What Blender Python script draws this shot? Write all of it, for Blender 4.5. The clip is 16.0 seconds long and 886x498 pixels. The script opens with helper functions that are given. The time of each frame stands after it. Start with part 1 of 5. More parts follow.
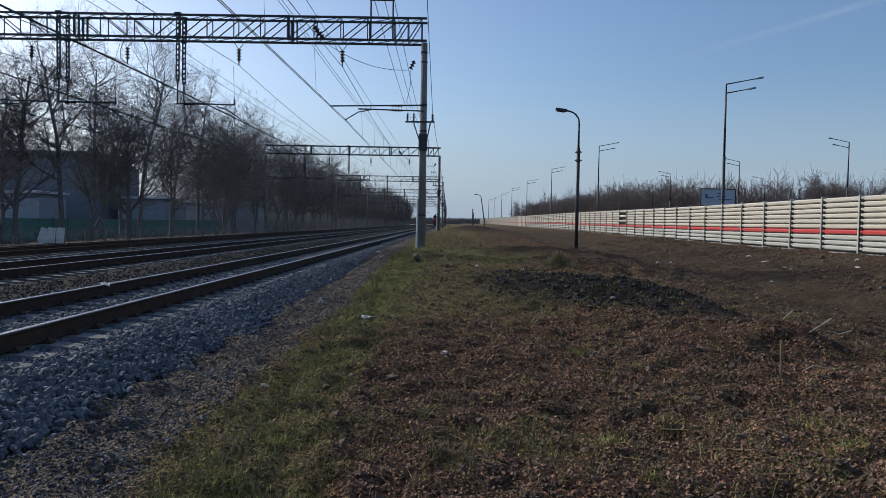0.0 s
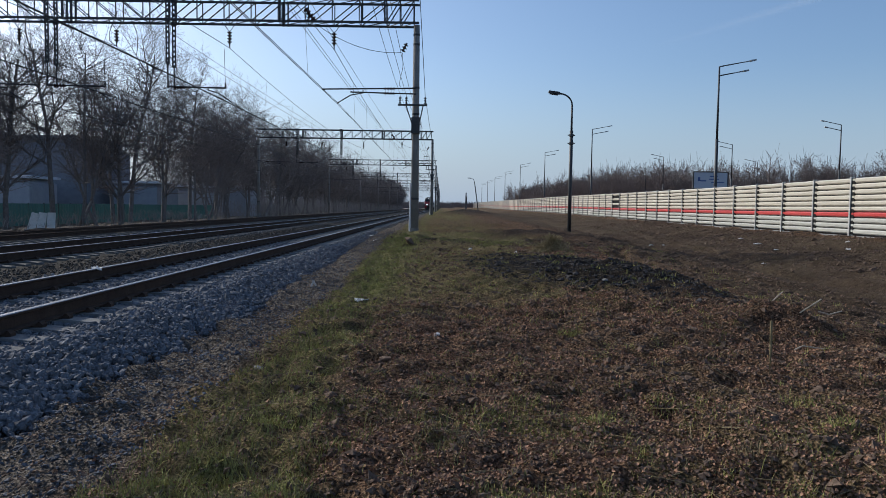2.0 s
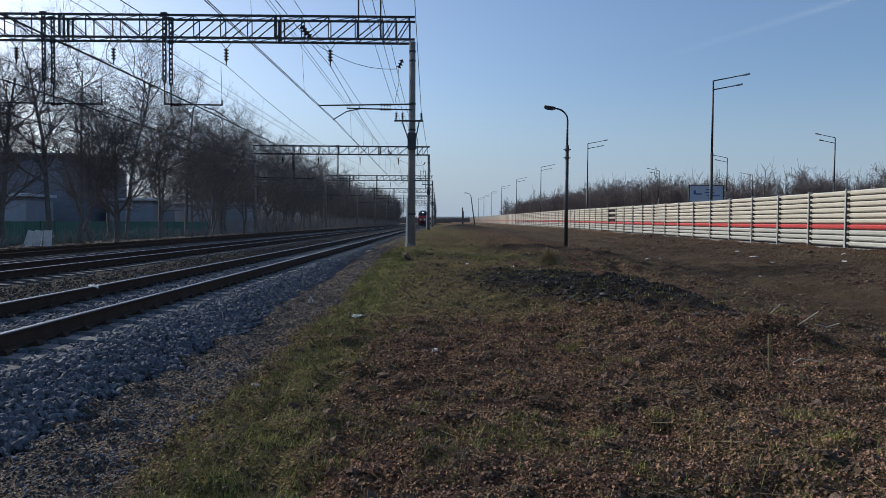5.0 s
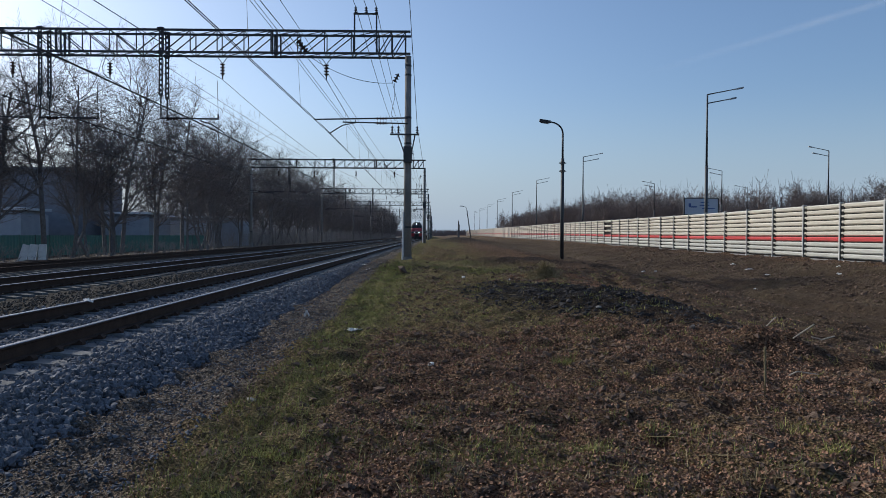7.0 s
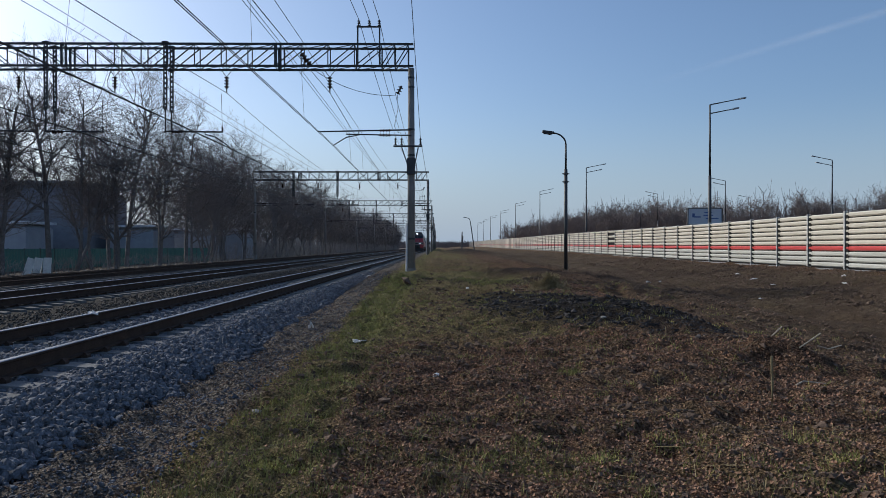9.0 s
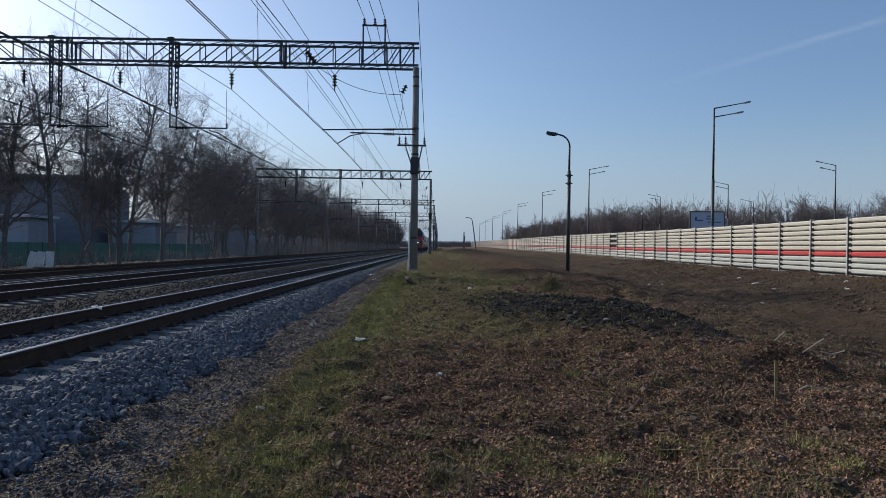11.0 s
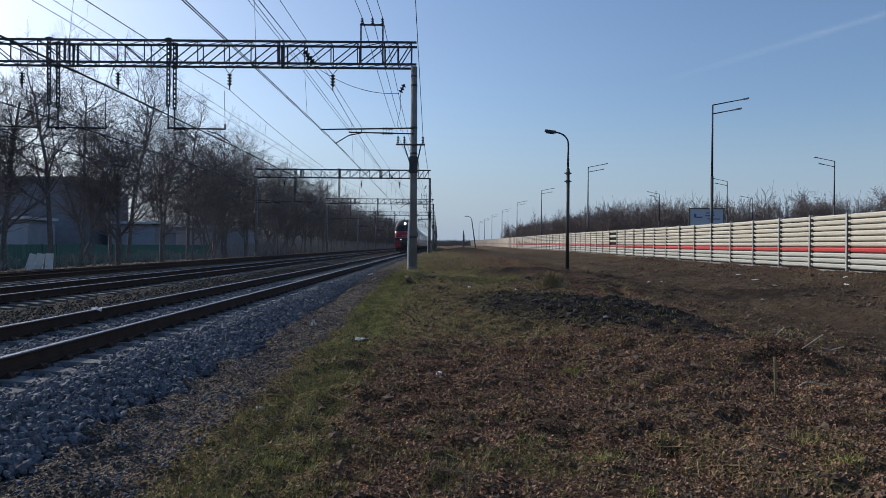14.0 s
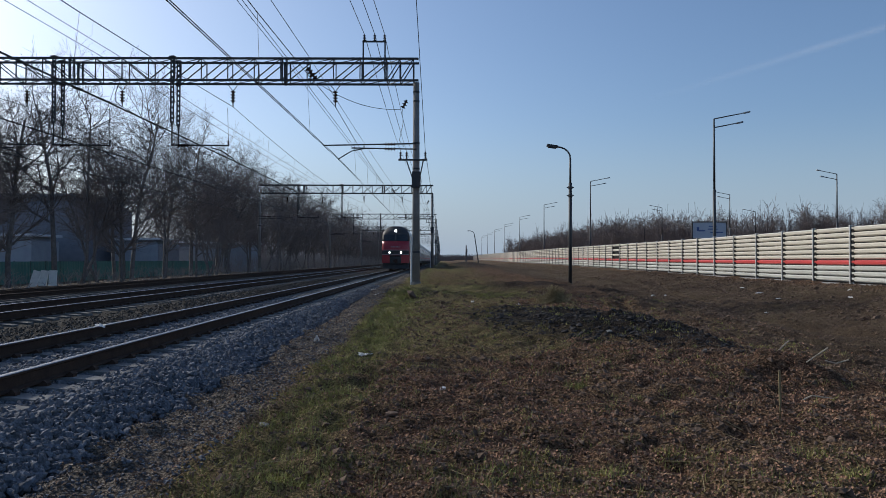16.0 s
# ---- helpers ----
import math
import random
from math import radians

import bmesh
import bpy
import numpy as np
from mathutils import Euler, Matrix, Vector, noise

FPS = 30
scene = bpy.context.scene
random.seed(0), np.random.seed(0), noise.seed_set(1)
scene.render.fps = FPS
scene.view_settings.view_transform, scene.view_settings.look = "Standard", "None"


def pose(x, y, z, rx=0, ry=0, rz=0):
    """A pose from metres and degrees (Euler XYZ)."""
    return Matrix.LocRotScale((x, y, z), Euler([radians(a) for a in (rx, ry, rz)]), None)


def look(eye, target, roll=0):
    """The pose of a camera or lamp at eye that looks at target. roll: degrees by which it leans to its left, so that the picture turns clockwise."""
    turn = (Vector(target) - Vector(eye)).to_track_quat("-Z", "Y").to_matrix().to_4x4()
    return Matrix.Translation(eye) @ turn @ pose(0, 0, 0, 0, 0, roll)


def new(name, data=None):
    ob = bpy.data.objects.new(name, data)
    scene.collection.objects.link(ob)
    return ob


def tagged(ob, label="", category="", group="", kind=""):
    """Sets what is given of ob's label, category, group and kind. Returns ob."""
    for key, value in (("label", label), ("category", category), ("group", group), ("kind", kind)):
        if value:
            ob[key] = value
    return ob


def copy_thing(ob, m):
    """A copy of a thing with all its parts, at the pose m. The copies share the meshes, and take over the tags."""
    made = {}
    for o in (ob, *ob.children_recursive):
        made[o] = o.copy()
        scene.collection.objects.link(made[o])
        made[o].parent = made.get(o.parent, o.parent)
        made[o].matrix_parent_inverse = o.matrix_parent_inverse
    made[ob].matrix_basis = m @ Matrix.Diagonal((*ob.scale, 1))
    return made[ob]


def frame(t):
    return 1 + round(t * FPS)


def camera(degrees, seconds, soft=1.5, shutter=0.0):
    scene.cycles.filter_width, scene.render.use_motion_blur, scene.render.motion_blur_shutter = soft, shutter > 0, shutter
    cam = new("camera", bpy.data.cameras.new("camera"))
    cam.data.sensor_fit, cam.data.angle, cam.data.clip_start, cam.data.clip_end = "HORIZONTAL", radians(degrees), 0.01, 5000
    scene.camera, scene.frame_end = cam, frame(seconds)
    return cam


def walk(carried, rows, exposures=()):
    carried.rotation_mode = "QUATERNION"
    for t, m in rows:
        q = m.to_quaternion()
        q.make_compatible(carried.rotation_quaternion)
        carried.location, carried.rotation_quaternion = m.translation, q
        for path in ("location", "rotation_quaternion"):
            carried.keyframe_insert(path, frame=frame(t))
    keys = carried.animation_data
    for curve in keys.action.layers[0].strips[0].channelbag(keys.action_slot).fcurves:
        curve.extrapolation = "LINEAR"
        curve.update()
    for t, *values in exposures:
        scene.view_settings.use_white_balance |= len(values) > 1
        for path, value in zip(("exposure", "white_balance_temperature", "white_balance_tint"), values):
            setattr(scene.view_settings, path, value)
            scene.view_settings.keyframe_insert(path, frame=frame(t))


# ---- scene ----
KELVIN, TINT = 5990, 8
EXPOSURES = [(0, -0.1), (0.5, -0.06), (1.5, -0.04), (2.5, 0.09), (3.3, 0.0), (4, -0.07), (7, -0.07), (9, -0.1), (12, -0.1), (13.5, -0.06), (15.5, -0.15), (16, -0.15)]
cam = camera(63.3, 16.0, soft=0.8)
PATH = [
    (0, (0.0, 0.005, 1.622), (-0.014, 2.004, 1.55), 0.98),
    (0.1, (0.004, 0.01, 1.621), (-0.017, 2.008, 1.532), 1.1),
    (0.3, (0.01, 0.02, 1.618), (0.036, 2.018, 1.57), 0.8),
    (0.5, (0.006, 0.003, 1.622), (0.036, 2.002, 1.572), 0.9),
    (1, (0.019, 0.026, 1.619), (0.011, 2.025, 1.55), 0.6),
    (1.5, (0.028, 0.022, 1.612), (-0.075, 2.019, 1.577), 0.0),
    (2, (0.013, 0.001, 1.6), (0.018, 1.998, 1.484), 0.8),
    (2.5, (0.008, -0.009, 1.611), (0.04, 1.987, 1.484), 0.4),
    (3, (0.0, 0.0, 1.619), (0.009, 1.998, 1.526), 0.2),
    (3.5, (0.007, -0.009, 1.61), (0.024, 1.99, 1.553), 0.2),
    (4, (0.008, -0.006, 1.607), (0.021, 1.992, 1.531), 0.4),
    (6.5, (0.007, -0.009, 1.608), (0.021, 1.99, 1.554), 0.4),
    (7, (0.008, -0.012, 1.612), (0.032, 1.988, 1.574), 0.3),
    (7.5, (0.011, -0.001, 1.604), (0.019, 1.998, 1.552), 0.4),
    (8, (0.006, -0.01, 1.608), (0.019, 1.99, 1.593), -0.0),
    (8.5, (0.0, -0.011, 1.609), (0.011, 1.989, 1.592), 0.2),
    (9, (-0.003, -0.011, 1.601), (0.011, 1.989, 1.595), 0.0),
    (11.5, (-0.047, -0.027, 1.602), (-0.043, 1.973, 1.594), 1.1),
    (12, (-0.044, -0.012, 1.6), (-0.074, 1.987, 1.559), 0.4),
    (12.5, (-0.043, -0.011, 1.609), (-0.04, 1.988, 1.584), 1.3),
    (13, (-0.044, -0.017, 1.598), (-0.039, 1.983, 1.566), 0.5),
    (13.5, (-0.039, -0.016, 1.606), (-0.001, 1.983, 1.571), 0.7),
    (14, (-0.036, -0.026, 1.602), (-0.025, 1.974, 1.592), 0.4),
    (14.5, (-0.047, -0.028, 1.597), (-0.03, 1.972, 1.588), 0.5),
    (15, (-0.045, -0.038, 1.605), (-0.032, 1.962, 1.614), 0.1),
    (15.5, (-0.041, -0.037, 1.601), (-0.025, 1.963, 1.63), 0.5),
    (16, (-0.038, -0.043, 1.605), (-0.035, 1.956, 1.636), 0.1),
]
walk(cam, [(t, look(eye, target, roll)) for t, eye, target, roll in PATH], exposures=[(t, e, KELVIN, TINT) for t, e in EXPOSURES])

# ---- light ----
SUN_EL, SUN_AZ = radians(31), radians(-56)      # azimuth from +y, negative to the -x side
world = bpy.data.worlds.new("world")
scene.world = world
world.use_nodes = True
wn = world.node_tree.nodes
sky = wn.new("ShaderNodeTexSky")
sky.sky_type, sky.sun_disc = "NISHITA", False
sky.sun_elevation, sky.sun_rotation = SUN_EL, SUN_AZ
sky.air_density, sky.dust_density, sky.ozone_density = 0.95, 2.0, 3.2
wn["Background"].inputs["Strength"].default_value = 0.133
# pale spring haze low over the whole horizon
way = wn.new("ShaderNodeTexCoord")
sep = wn.new("ShaderNodeSeparateXYZ")
low = wn.new("ShaderNodeMapRange")
low.interpolation_type = "SMOOTHSTEP"
low.inputs["From Min"].default_value, low.inputs["From Max"].default_value = -0.02, 0.2
low.inputs["To Min"].default_value, low.inputs["To Max"].default_value = 0.85, 0.0
haze = wn.new("ShaderNodeMix")
haze.data_type = "RGBA"
haze.inputs["B"].default_value = (3.3, 3.95, 4.8, 1)
wl = world.node_tree.links
wl.new(way.outputs["Generated"], sep.inputs[0])
wl.new(sep.outputs["Z"], low.inputs["Value"])
wl.new(low.outputs[0], haze.inputs["Factor"])
wl.new(sky.outputs[0], haze.inputs["A"])
wl.new(haze.outputs["Result"], wn["Background"].inputs["Color"])
sun = new("sun", bpy.data.lights.new("sun", "SUN"))
sun.data.energy, sun.data.angle, sun.data.color = 3.6, radians(0.6), (1.0, 0.89, 0.75)
sun_way = Vector((math.sin(SUN_AZ) * math.cos(SUN_EL), math.cos(SUN_AZ) * math.cos(SUN_EL), math.sin(SUN_EL)))
sun.matrix_world = look(tuple(sun_way * 60), (0, 0, 0))


# ---- materials ----
def mat(name, a, b, rough=0.8, metal=0.0, scale=6.0, fine=60.0, bump=0.3, contrast=0.5, vary=0.0, coat=0.0):
    """Two-scale mottled surface between colours a and b, with fine relief."""
    m = bpy.data.materials.new(name)
    m.use_nodes = True
    n, l = m.node_tree.nodes, m.node_tree.links
    p = n["Principled BSDF"]
    co = n.new("ShaderNodeTexCoord")
    big, small = n.new("ShaderNodeTexNoise"), n.new("ShaderNodeTexNoise")
    big.inputs["Scale"].default_value, small.inputs["Scale"].default_value = scale, fine
    big.inputs["Detail"].default_value, small.inputs["Detail"].default_value = 5, 3
    l.new(co.outputs["Object"], big.inputs["Vector"])
    l.new(co.outputs["Object"], small.inputs["Vector"])
    add = n.new("ShaderNodeMath")
    add.operation = "MULTIPLY_ADD"
    add.inputs[1].default_value = 0.5
    l.new(small.outputs["Fac"], add.inputs[0])
    half = n.new("ShaderNodeMath")
    half.operation = "MULTIPLY"
    half.inputs[1].default_value = 0.5
    l.new(big.outputs["Fac"], half.inputs[0])
    l.new(half.outputs[0], add.inputs[2])
    ramp = n.new("ShaderNodeMapRange")
    ramp.inputs["From Min"].default_value, ramp.inputs["From Max"].default_value = 0.5 - contrast * 0.35, 0.5 + contrast * 0.35
    l.new(add.outputs[0], ramp.inputs["Value"])
    mix = n.new("ShaderNodeMix")
    mix.data_type = "RGBA"
    mix.inputs["A"].default_value, mix.inputs["B"].default_value = (*a, 1), (*b, 1)
    l.new(ramp.outputs[0], mix.inputs["Factor"])
    out = mix.outputs["Result"]
    if vary:
        info = n.new("ShaderNodeObjectInfo")
        geo = n.new("ShaderNodeNewGeometry")
        both = n.new("ShaderNodeMath")
        both.operation = "ADD"
        l.new(info.outputs["Random"], both.inputs[0])
        l.new(geo.outputs["Random Per Island"], both.inputs[1])
        fr = n.new("ShaderNodeMapRange")
        fr.inputs["From Max"].default_value = 2
        fr.inputs["To Min"].default_value, fr.inputs["To Max"].default_value = 1 - vary, 1 + vary
        l.new(both.outputs[0], fr.inputs["Value"])
        hsv = n.new("ShaderNodeHueSaturation")
        l.new(out, hsv.inputs["Color"])
        l.new(fr.outputs[0], hsv.inputs["Value"])
        out = hsv.outputs["Color"]
    l.new(out, p.inputs["Base Color"])
    p.inputs["Roughness"].default_value, p.inputs["Metallic"].default_value = rough, metal
    p.inputs["Coat Weight"].default_value = coat
    p.inputs["Specular IOR Level"].default_value = 0.1 if rough >= 0.8 else 0.5
    if bump:
        b_ = n.new("ShaderNodeBump")
        b_.inputs["Strength"].default_value, b_.inputs["Distance"].default_value = bump, 0.02
        l.new(add.outputs[0], b_.inputs["Height"])
        l.new(b_.outputs[0], p.inputs["Normal"])
    return m


def glow(name, colour, strength):
    m = bpy.data.materials.new(name)
    m.use_nodes = True
    p = m.node_tree.nodes["Principled BSDF"]
    p.inputs["Base Color"].default_value = (*colour, 1)
    p.inputs["Emission Color"].default_value = (*colour, 1)
    p.inputs["Emission Strength"].default_value = strength
    return m


CONCRETE = mat("weathered_concrete", (0.16, 0.153, 0.142), (0.29, 0.275, 0.255), 0.9, scale=1.5, fine=40)
SLEEPER = mat("sleeper_concrete", (0.13, 0.13, 0.13), (0.22, 0.219, 0.217), 0.9, scale=3, fine=50, vary=0.25)
OLD_SLEEPER = mat("oily_sleeper_concrete", (0.085, 0.081, 0.076), (0.17, 0.163, 0.154), 0.9, scale=3, fine=50, vary=0.3)
WHITEWASH = mat("whitewash", (0.6, 0.58, 0.55), (0.85, 0.83, 0.8), 0.85, scale=4)
STEEL = mat("painted_steel", (0.03, 0.032, 0.035), (0.075, 0.075, 0.078), 0.6, 0.3, scale=3)
POLE = mat("lamp_pole_paint", (0.035, 0.037, 0.04), (0.07, 0.072, 0.075), 0.55, 0.3, scale=2)
GALV = mat("galvanised_steel", (0.2, 0.21, 0.22), (0.33, 0.34, 0.35), 0.5, 0.6, scale=3)
WIRE = mat("copper_wire", (0.03, 0.03, 0.03), (0.06, 0.055, 0.05), 0.55, 0.5, bump=0)
GLAZE = mat("brown_insulator_glaze", (0.03, 0.018, 0.014), (0.06, 0.035, 0.025), 0.2, bump=0)
RUST = mat("rail_rust", (0.045, 0.03, 0.024), (0.09, 0.06, 0.045), 0.85, 0.2, scale=5)
RAILTOP = mat("polished_rail_head", (0.2, 0.2, 0.21), (0.31, 0.31, 0.33), 0.45, 1.0, scale=1, bump=0.05)
BALLAST = mat("crushed_stone", (0.048, 0.052, 0.06), (0.2, 0.211, 0.236), 0.85, scale=14, fine=50, bump=0.5, vary=0.5)
BED = mat("ballast_bed_grit", (0.014, 0.014, 0.014), (0.065, 0.063, 0.062), 0.95, scale=12, fine=34, bump=1.0)
PALEWOOD = mat("bleached_wood", (0.32, 0.27, 0.2), (0.5, 0.43, 0.34), 0.85, scale=8)
BALLAST_DARK = mat("old_ballast", (0.03, 0.028, 0.026), (0.12, 0.11, 0.1), 0.95, scale=9, fine=28, bump=1.0)
# old ballast again, with tree shade and stone gaps darkened into the colour
SHADED_OLD_BED = mat("shaded_old_ballast_bed", (0.008, 0.0075, 0.007), (0.036, 0.033, 0.03), 0.95, scale=9, fine=30, bump=1.0)
PALE = mat("pale_fence_paint", (0.4, 0.4, 0.365), (0.49, 0.49, 0.445), 0.45, scale=2, fine=25, bump=0.08, vary=0.08)
CREAM = mat("cream_fence_paint", (0.48, 0.445, 0.37), (0.57, 0.53, 0.445), 0.45, scale=2, fine=25, bump=0.08, vary=0.06)
RED = mat("red_fence_paint", (0.44, 0.04, 0.04), (0.52, 0.065, 0.06), 0.45, scale=2, fine=25, bump=0.08, vary=0.06)
POST = mat("fence_post_steel", (0.36, 0.36, 0.35), (0.5, 0.5, 0.48), 0.5, 0.2, scale=3)
# near-black colour for the shadow lines between the fence boards
GAP_SHADE = mat("dark_rubber", (0.015, 0.015, 0.015), (0.03, 0.03, 0.03), 0.9)
BARK = mat("grey_brown_bark", (0.09, 0.082, 0.079), (0.22, 0.205, 0.199), 0.95, scale=5, fine=40, bump=0.6, vary=0.3)
TWIG = mat("thin_twigs", (0.115, 0.101, 0.097), (0.24, 0.214, 0.206), 0.95, scale=2, bump=0, vary=0.3)
FARWOOD = mat("far_wood", (0.12, 0.099, 0.094), (0.23, 0.193, 0.178), 0.95, scale=0.3, fine=2, bump=0, vary=0.3)
BRUSH = mat("dry_brush", (0.2, 0.185, 0.175), (0.35, 0.325, 0.305), 0.95, scale=1, bump=0, vary=0.35)
LEAF = mat("dead_leaf", (0.115, 0.063, 0.043), (0.36, 0.218, 0.142), 0.85, scale=9, fine=50, bump=0, vary=0.4)
STRAW = mat("dry_grass", (0.15, 0.12, 0.065), (0.32, 0.26, 0.15), 0.85, scale=2, bump=0, vary=0.35)
GRASS = mat("young_grass", (0.16, 0.16, 0.05), (0.4, 0.38, 0.135), 0.8, scale=1.5, bump=0, vary=0.4)
SOIL = mat("clod_soil", (0.08, 0.056, 0.043), (0.21, 0.152, 0.112), 0.95, scale=5, fine=30, bump=0.8, vary=0.3)
CINDER = mat("cinder", (0.02, 0.019, 0.019), (0.085, 0.08, 0.08), 0.95, scale=6, fine=30, bump=0.5, vary=0.5)
PAPER = mat("dirty_white_litter", (0.5, 0.48, 0.45), (0.75, 0.73, 0.7), 0.7, scale=8)
TEAL = mat("teal_fence_paint", (0.05, 0.15, 0.13), (0.09, 0.22, 0.19), 0.6, scale=1.5, fine=20)
BRICK = mat("grey_block_wall", (0.18, 0.19, 0.22), (0.26, 0.27, 0.3), 0.9, scale=1.2, fine=15)
ROOF = mat("pale_sheet_roof", (0.5, 0.52, 0.56), (0.66, 0.68, 0.72), 0.5, 0.2, scale=1)
BLUEWALL = mat("blue_shed_paint", (0.26, 0.28, 0.32), (0.36, 0.385, 0.43), 0.7, scale=1)
WINDOW = mat("window_glass_dark", (0.02, 0.022, 0.026), (0.035, 0.038, 0.044), 0.08, bump=0)
LOCO_RED = mat("loco_red_paint", (0.27, 0.014, 0.026), (0.35, 0.022, 0.034), 0.35, scale=1, bump=0.03, coat=0.2)
LOCO_GREY = mat("loco_grey_paint", (0.22, 0.225, 0.235), (0.3, 0.3, 0.31), 0.4, scale=1, bump=0.03)
LOCO_DARK = mat("loco_dark_paint", (0.025, 0.025, 0.027), (0.05, 0.05, 0.05), 0.6, scale=2)
CAR_GREY = mat("carriage_grey_paint", (0.2, 0.205, 0.215), (0.28, 0.285, 0.295), 0.4, scale=0.6, bump=0.03)
CAR_RED = mat("carriage_red_paint", (0.34, 0.03, 0.03), (0.42, 0.045, 0.04), 0.4, scale=1, bump=0.03)
LAMP_ON = glow("headlight_glow", (1.0, 0.97, 0.9), 9)
BOARD_WHITE = mat("sign_face", (0.42, 0.46, 0.52), (0.5, 0.54, 0.6), 0.5, scale=0.6, bump=0)
BOARD_BLUE = mat("sign_blue", (0.05, 0.09, 0.25), (0.07, 0.12, 0.3), 0.5, bump=0)


# ---- mesh helpers ----
def vtx(bm, pts):
    return [bm.verts.new(p) for p in pts]


def box(bm, cx, cy, cz, sx, sy, sz, m=None):
    """A box by centre and size, its long edges slightly chamfered on top."""
    c = min(sx, sy, sz) * 0.12
    pts = []
    for z, k in ((-sz / 2, 0), (sz / 2 - c, 0), (sz / 2, c)):
        pts += [(-sx / 2 + k, -sy / 2 + k, z), (sx / 2 - k, -sy / 2 + k, z), (sx / 2 - k, sy / 2 - k, z), (-sx / 2 + k, sy / 2 - k, z)]
    off = Vector((cx, cy, cz))
    v = vtx(bm, [(m @ Vector(p) if m else Vector(p)) + off for p in pts])
    bm.faces.new(v[3::-1])
    for r in (0, 4):
        for i in range(4):
            j = (i + 1) % 4
            bm.faces.new((v[r + i], v[r + j], v[r + 4 + j], v[r + 4 + i]))
    bm.faces.new(v[8:12])
    return v


def tube(bm, p0, p1, r0, r1=None, n=8, caps=True):
    p0, p1 = Vector(p0), Vector(p1)
    r1 = r0 if r1 is None else r1
    q = (p1 - p0).to_track_quat("Z", "Y")
    rings = []
    for p, r in ((p0, r0), (p1, r1)):
        rings.append(vtx(bm, [p + q @ Vector((r * math.cos(2 * math.pi * i / n), r * math.sin(2 * math.pi * i / n), 0)) for i in range(n)]))
    for i in range(n):
        j = (i + 1) % n
        bm.faces.new((rings[0][i], rings[0][j], rings[1][j], rings[1][i]))
    if caps:
        bm.faces.new(rings[0][::-1])
        bm.faces.new(rings[1])


def rings(bm, pts, radii, n):
    """One connected skin of rings along a line of points."""
    pts = [Vector(p) for p in pts]
    last = None
    first = None
    for i, p in enumerate(pts):
        d = pts[min(i + 1, len(pts) - 1)] - pts[max(i - 1, 0)]
        q = d.to_track_quat("Z", "Y")
        ring = vtx(bm, [p + q @ Vector((radii[i] * math.cos(2 * math.pi * k / n), radii[i] * math.sin(2 * math.pi * k / n), 0)) for k in range(n)])
        if last:
            for k in range(n):
                m = (k + 1) % n
                bm.faces.new((last[k], last[m], ring[m], ring[k]))
        else:
            first = ring
        last = ring
    bm.faces.new(first[::-1])
    bm.faces.new(last)


def pipe(bm, pts, r, n=6):
    rings(bm, pts, [r] * len(pts), n)


def beam(bm, p0, p1, w, h):
    """A straight bar with a rectangular section."""
    p0, p1 = Vector(p0), Vector(p1)
    d = p1 - p0
    q = d.to_track_quat("Y", "Z")
    v = vtx(bm, [p + q @ Vector((x * w / 2, 0, z * h / 2)) for p in (p0, p1) for x, z in ((-1, -1), (1, -1), (1, 1), (-1, 1))])
    bm.faces.new(v[0:4])
    bm.faces.new(v[7:3:-1])
    for i in range(4):
        j = (i + 1) % 4
        bm.faces.new((v[j], v[i], v[4 + i], v[4 + j]))


def disc_stack(bm, p0, p1, r, count, n=8):
    """A turned string of insulator sheds from p0 to p1."""
    p0, p1 = Vector(p0), Vector(p1)
    d = (p1 - p0) / count
    pts, rad = [p0], [r * 0.3]
    for i in range(count):
        for o, k in ((0.15, 0.35), (0.2, 1.0), (0.4, 0.9), (0.6, 0.4), (0.95, 0.35)):
            pts.append(p0 + d * (i + o))
            rad.append(r * k)
    rings(bm, pts, rad, n)


def extrude_section(bm, sec, y0, y1, ends=True, mat_top=None):
    """A closed section of (x, z) points, drawn out along y."""
    a, b = vtx(bm, [(x, y0, z) for x, z in sec]), vtx(bm, [(x, y1, z) for x, z in sec])
    n = len(sec)
    for i in range(n):
        j = (i + 1) % n
        f = bm.faces.new((a[i], a[j], b[j], b[i]))
        if mat_top is not None and i in mat_top:
            f.material_index = 1
    if ends:
        bm.faces.new(a[::-1])
        bm.faces.new(b)


def finish(bm):
    bmesh.ops.recalc_face_normals(bm, faces=bm.faces[:])


def part(name, bm, material, parent=None, label="", smooth=False, fix=True):
    if fix:
        finish(bm)
    me = bpy.data.meshes.new(name)
    bm.to_mesh(me)
    bm.free()
    for m in material if isinstance(material, (list, tuple)) else (material,):
        me.materials.append(m)
    if smooth:
        me.shade_smooth()
    ob = new(name, me)
    ob.parent = parent
    if label:
        ob["label"] = label
    return ob


def shared(name, me, parent, m):
    ob = new(name, me)
    ob.parent = parent
    ob.matrix_basis = m
    return ob


def thing(name, x, y, z, label, category, group="", kind="", rz=0):
    ob = new(name)
    ob.empty_display_size = 0.2
    ob.matrix_basis = pose(x, y, z, 0, 0, rz)
    return tagged(ob, label, category, group, kind)


def raw(name, verts, faces, material, label="", category="", kind="", smooth=False):
    me = bpy.data.meshes.new(name)
    me.from_pydata(verts.tolist() if hasattr(verts, "tolist") else verts, [], faces.tolist() if hasattr(faces, "tolist") else faces)
    for m in material if isinstance(material, (list, tuple)) else (material,):
        me.materials.append(m)
    if smooth:
        me.shade_smooth()
    ob = new(name, me)
    return tagged(ob, label, category, "", kind)


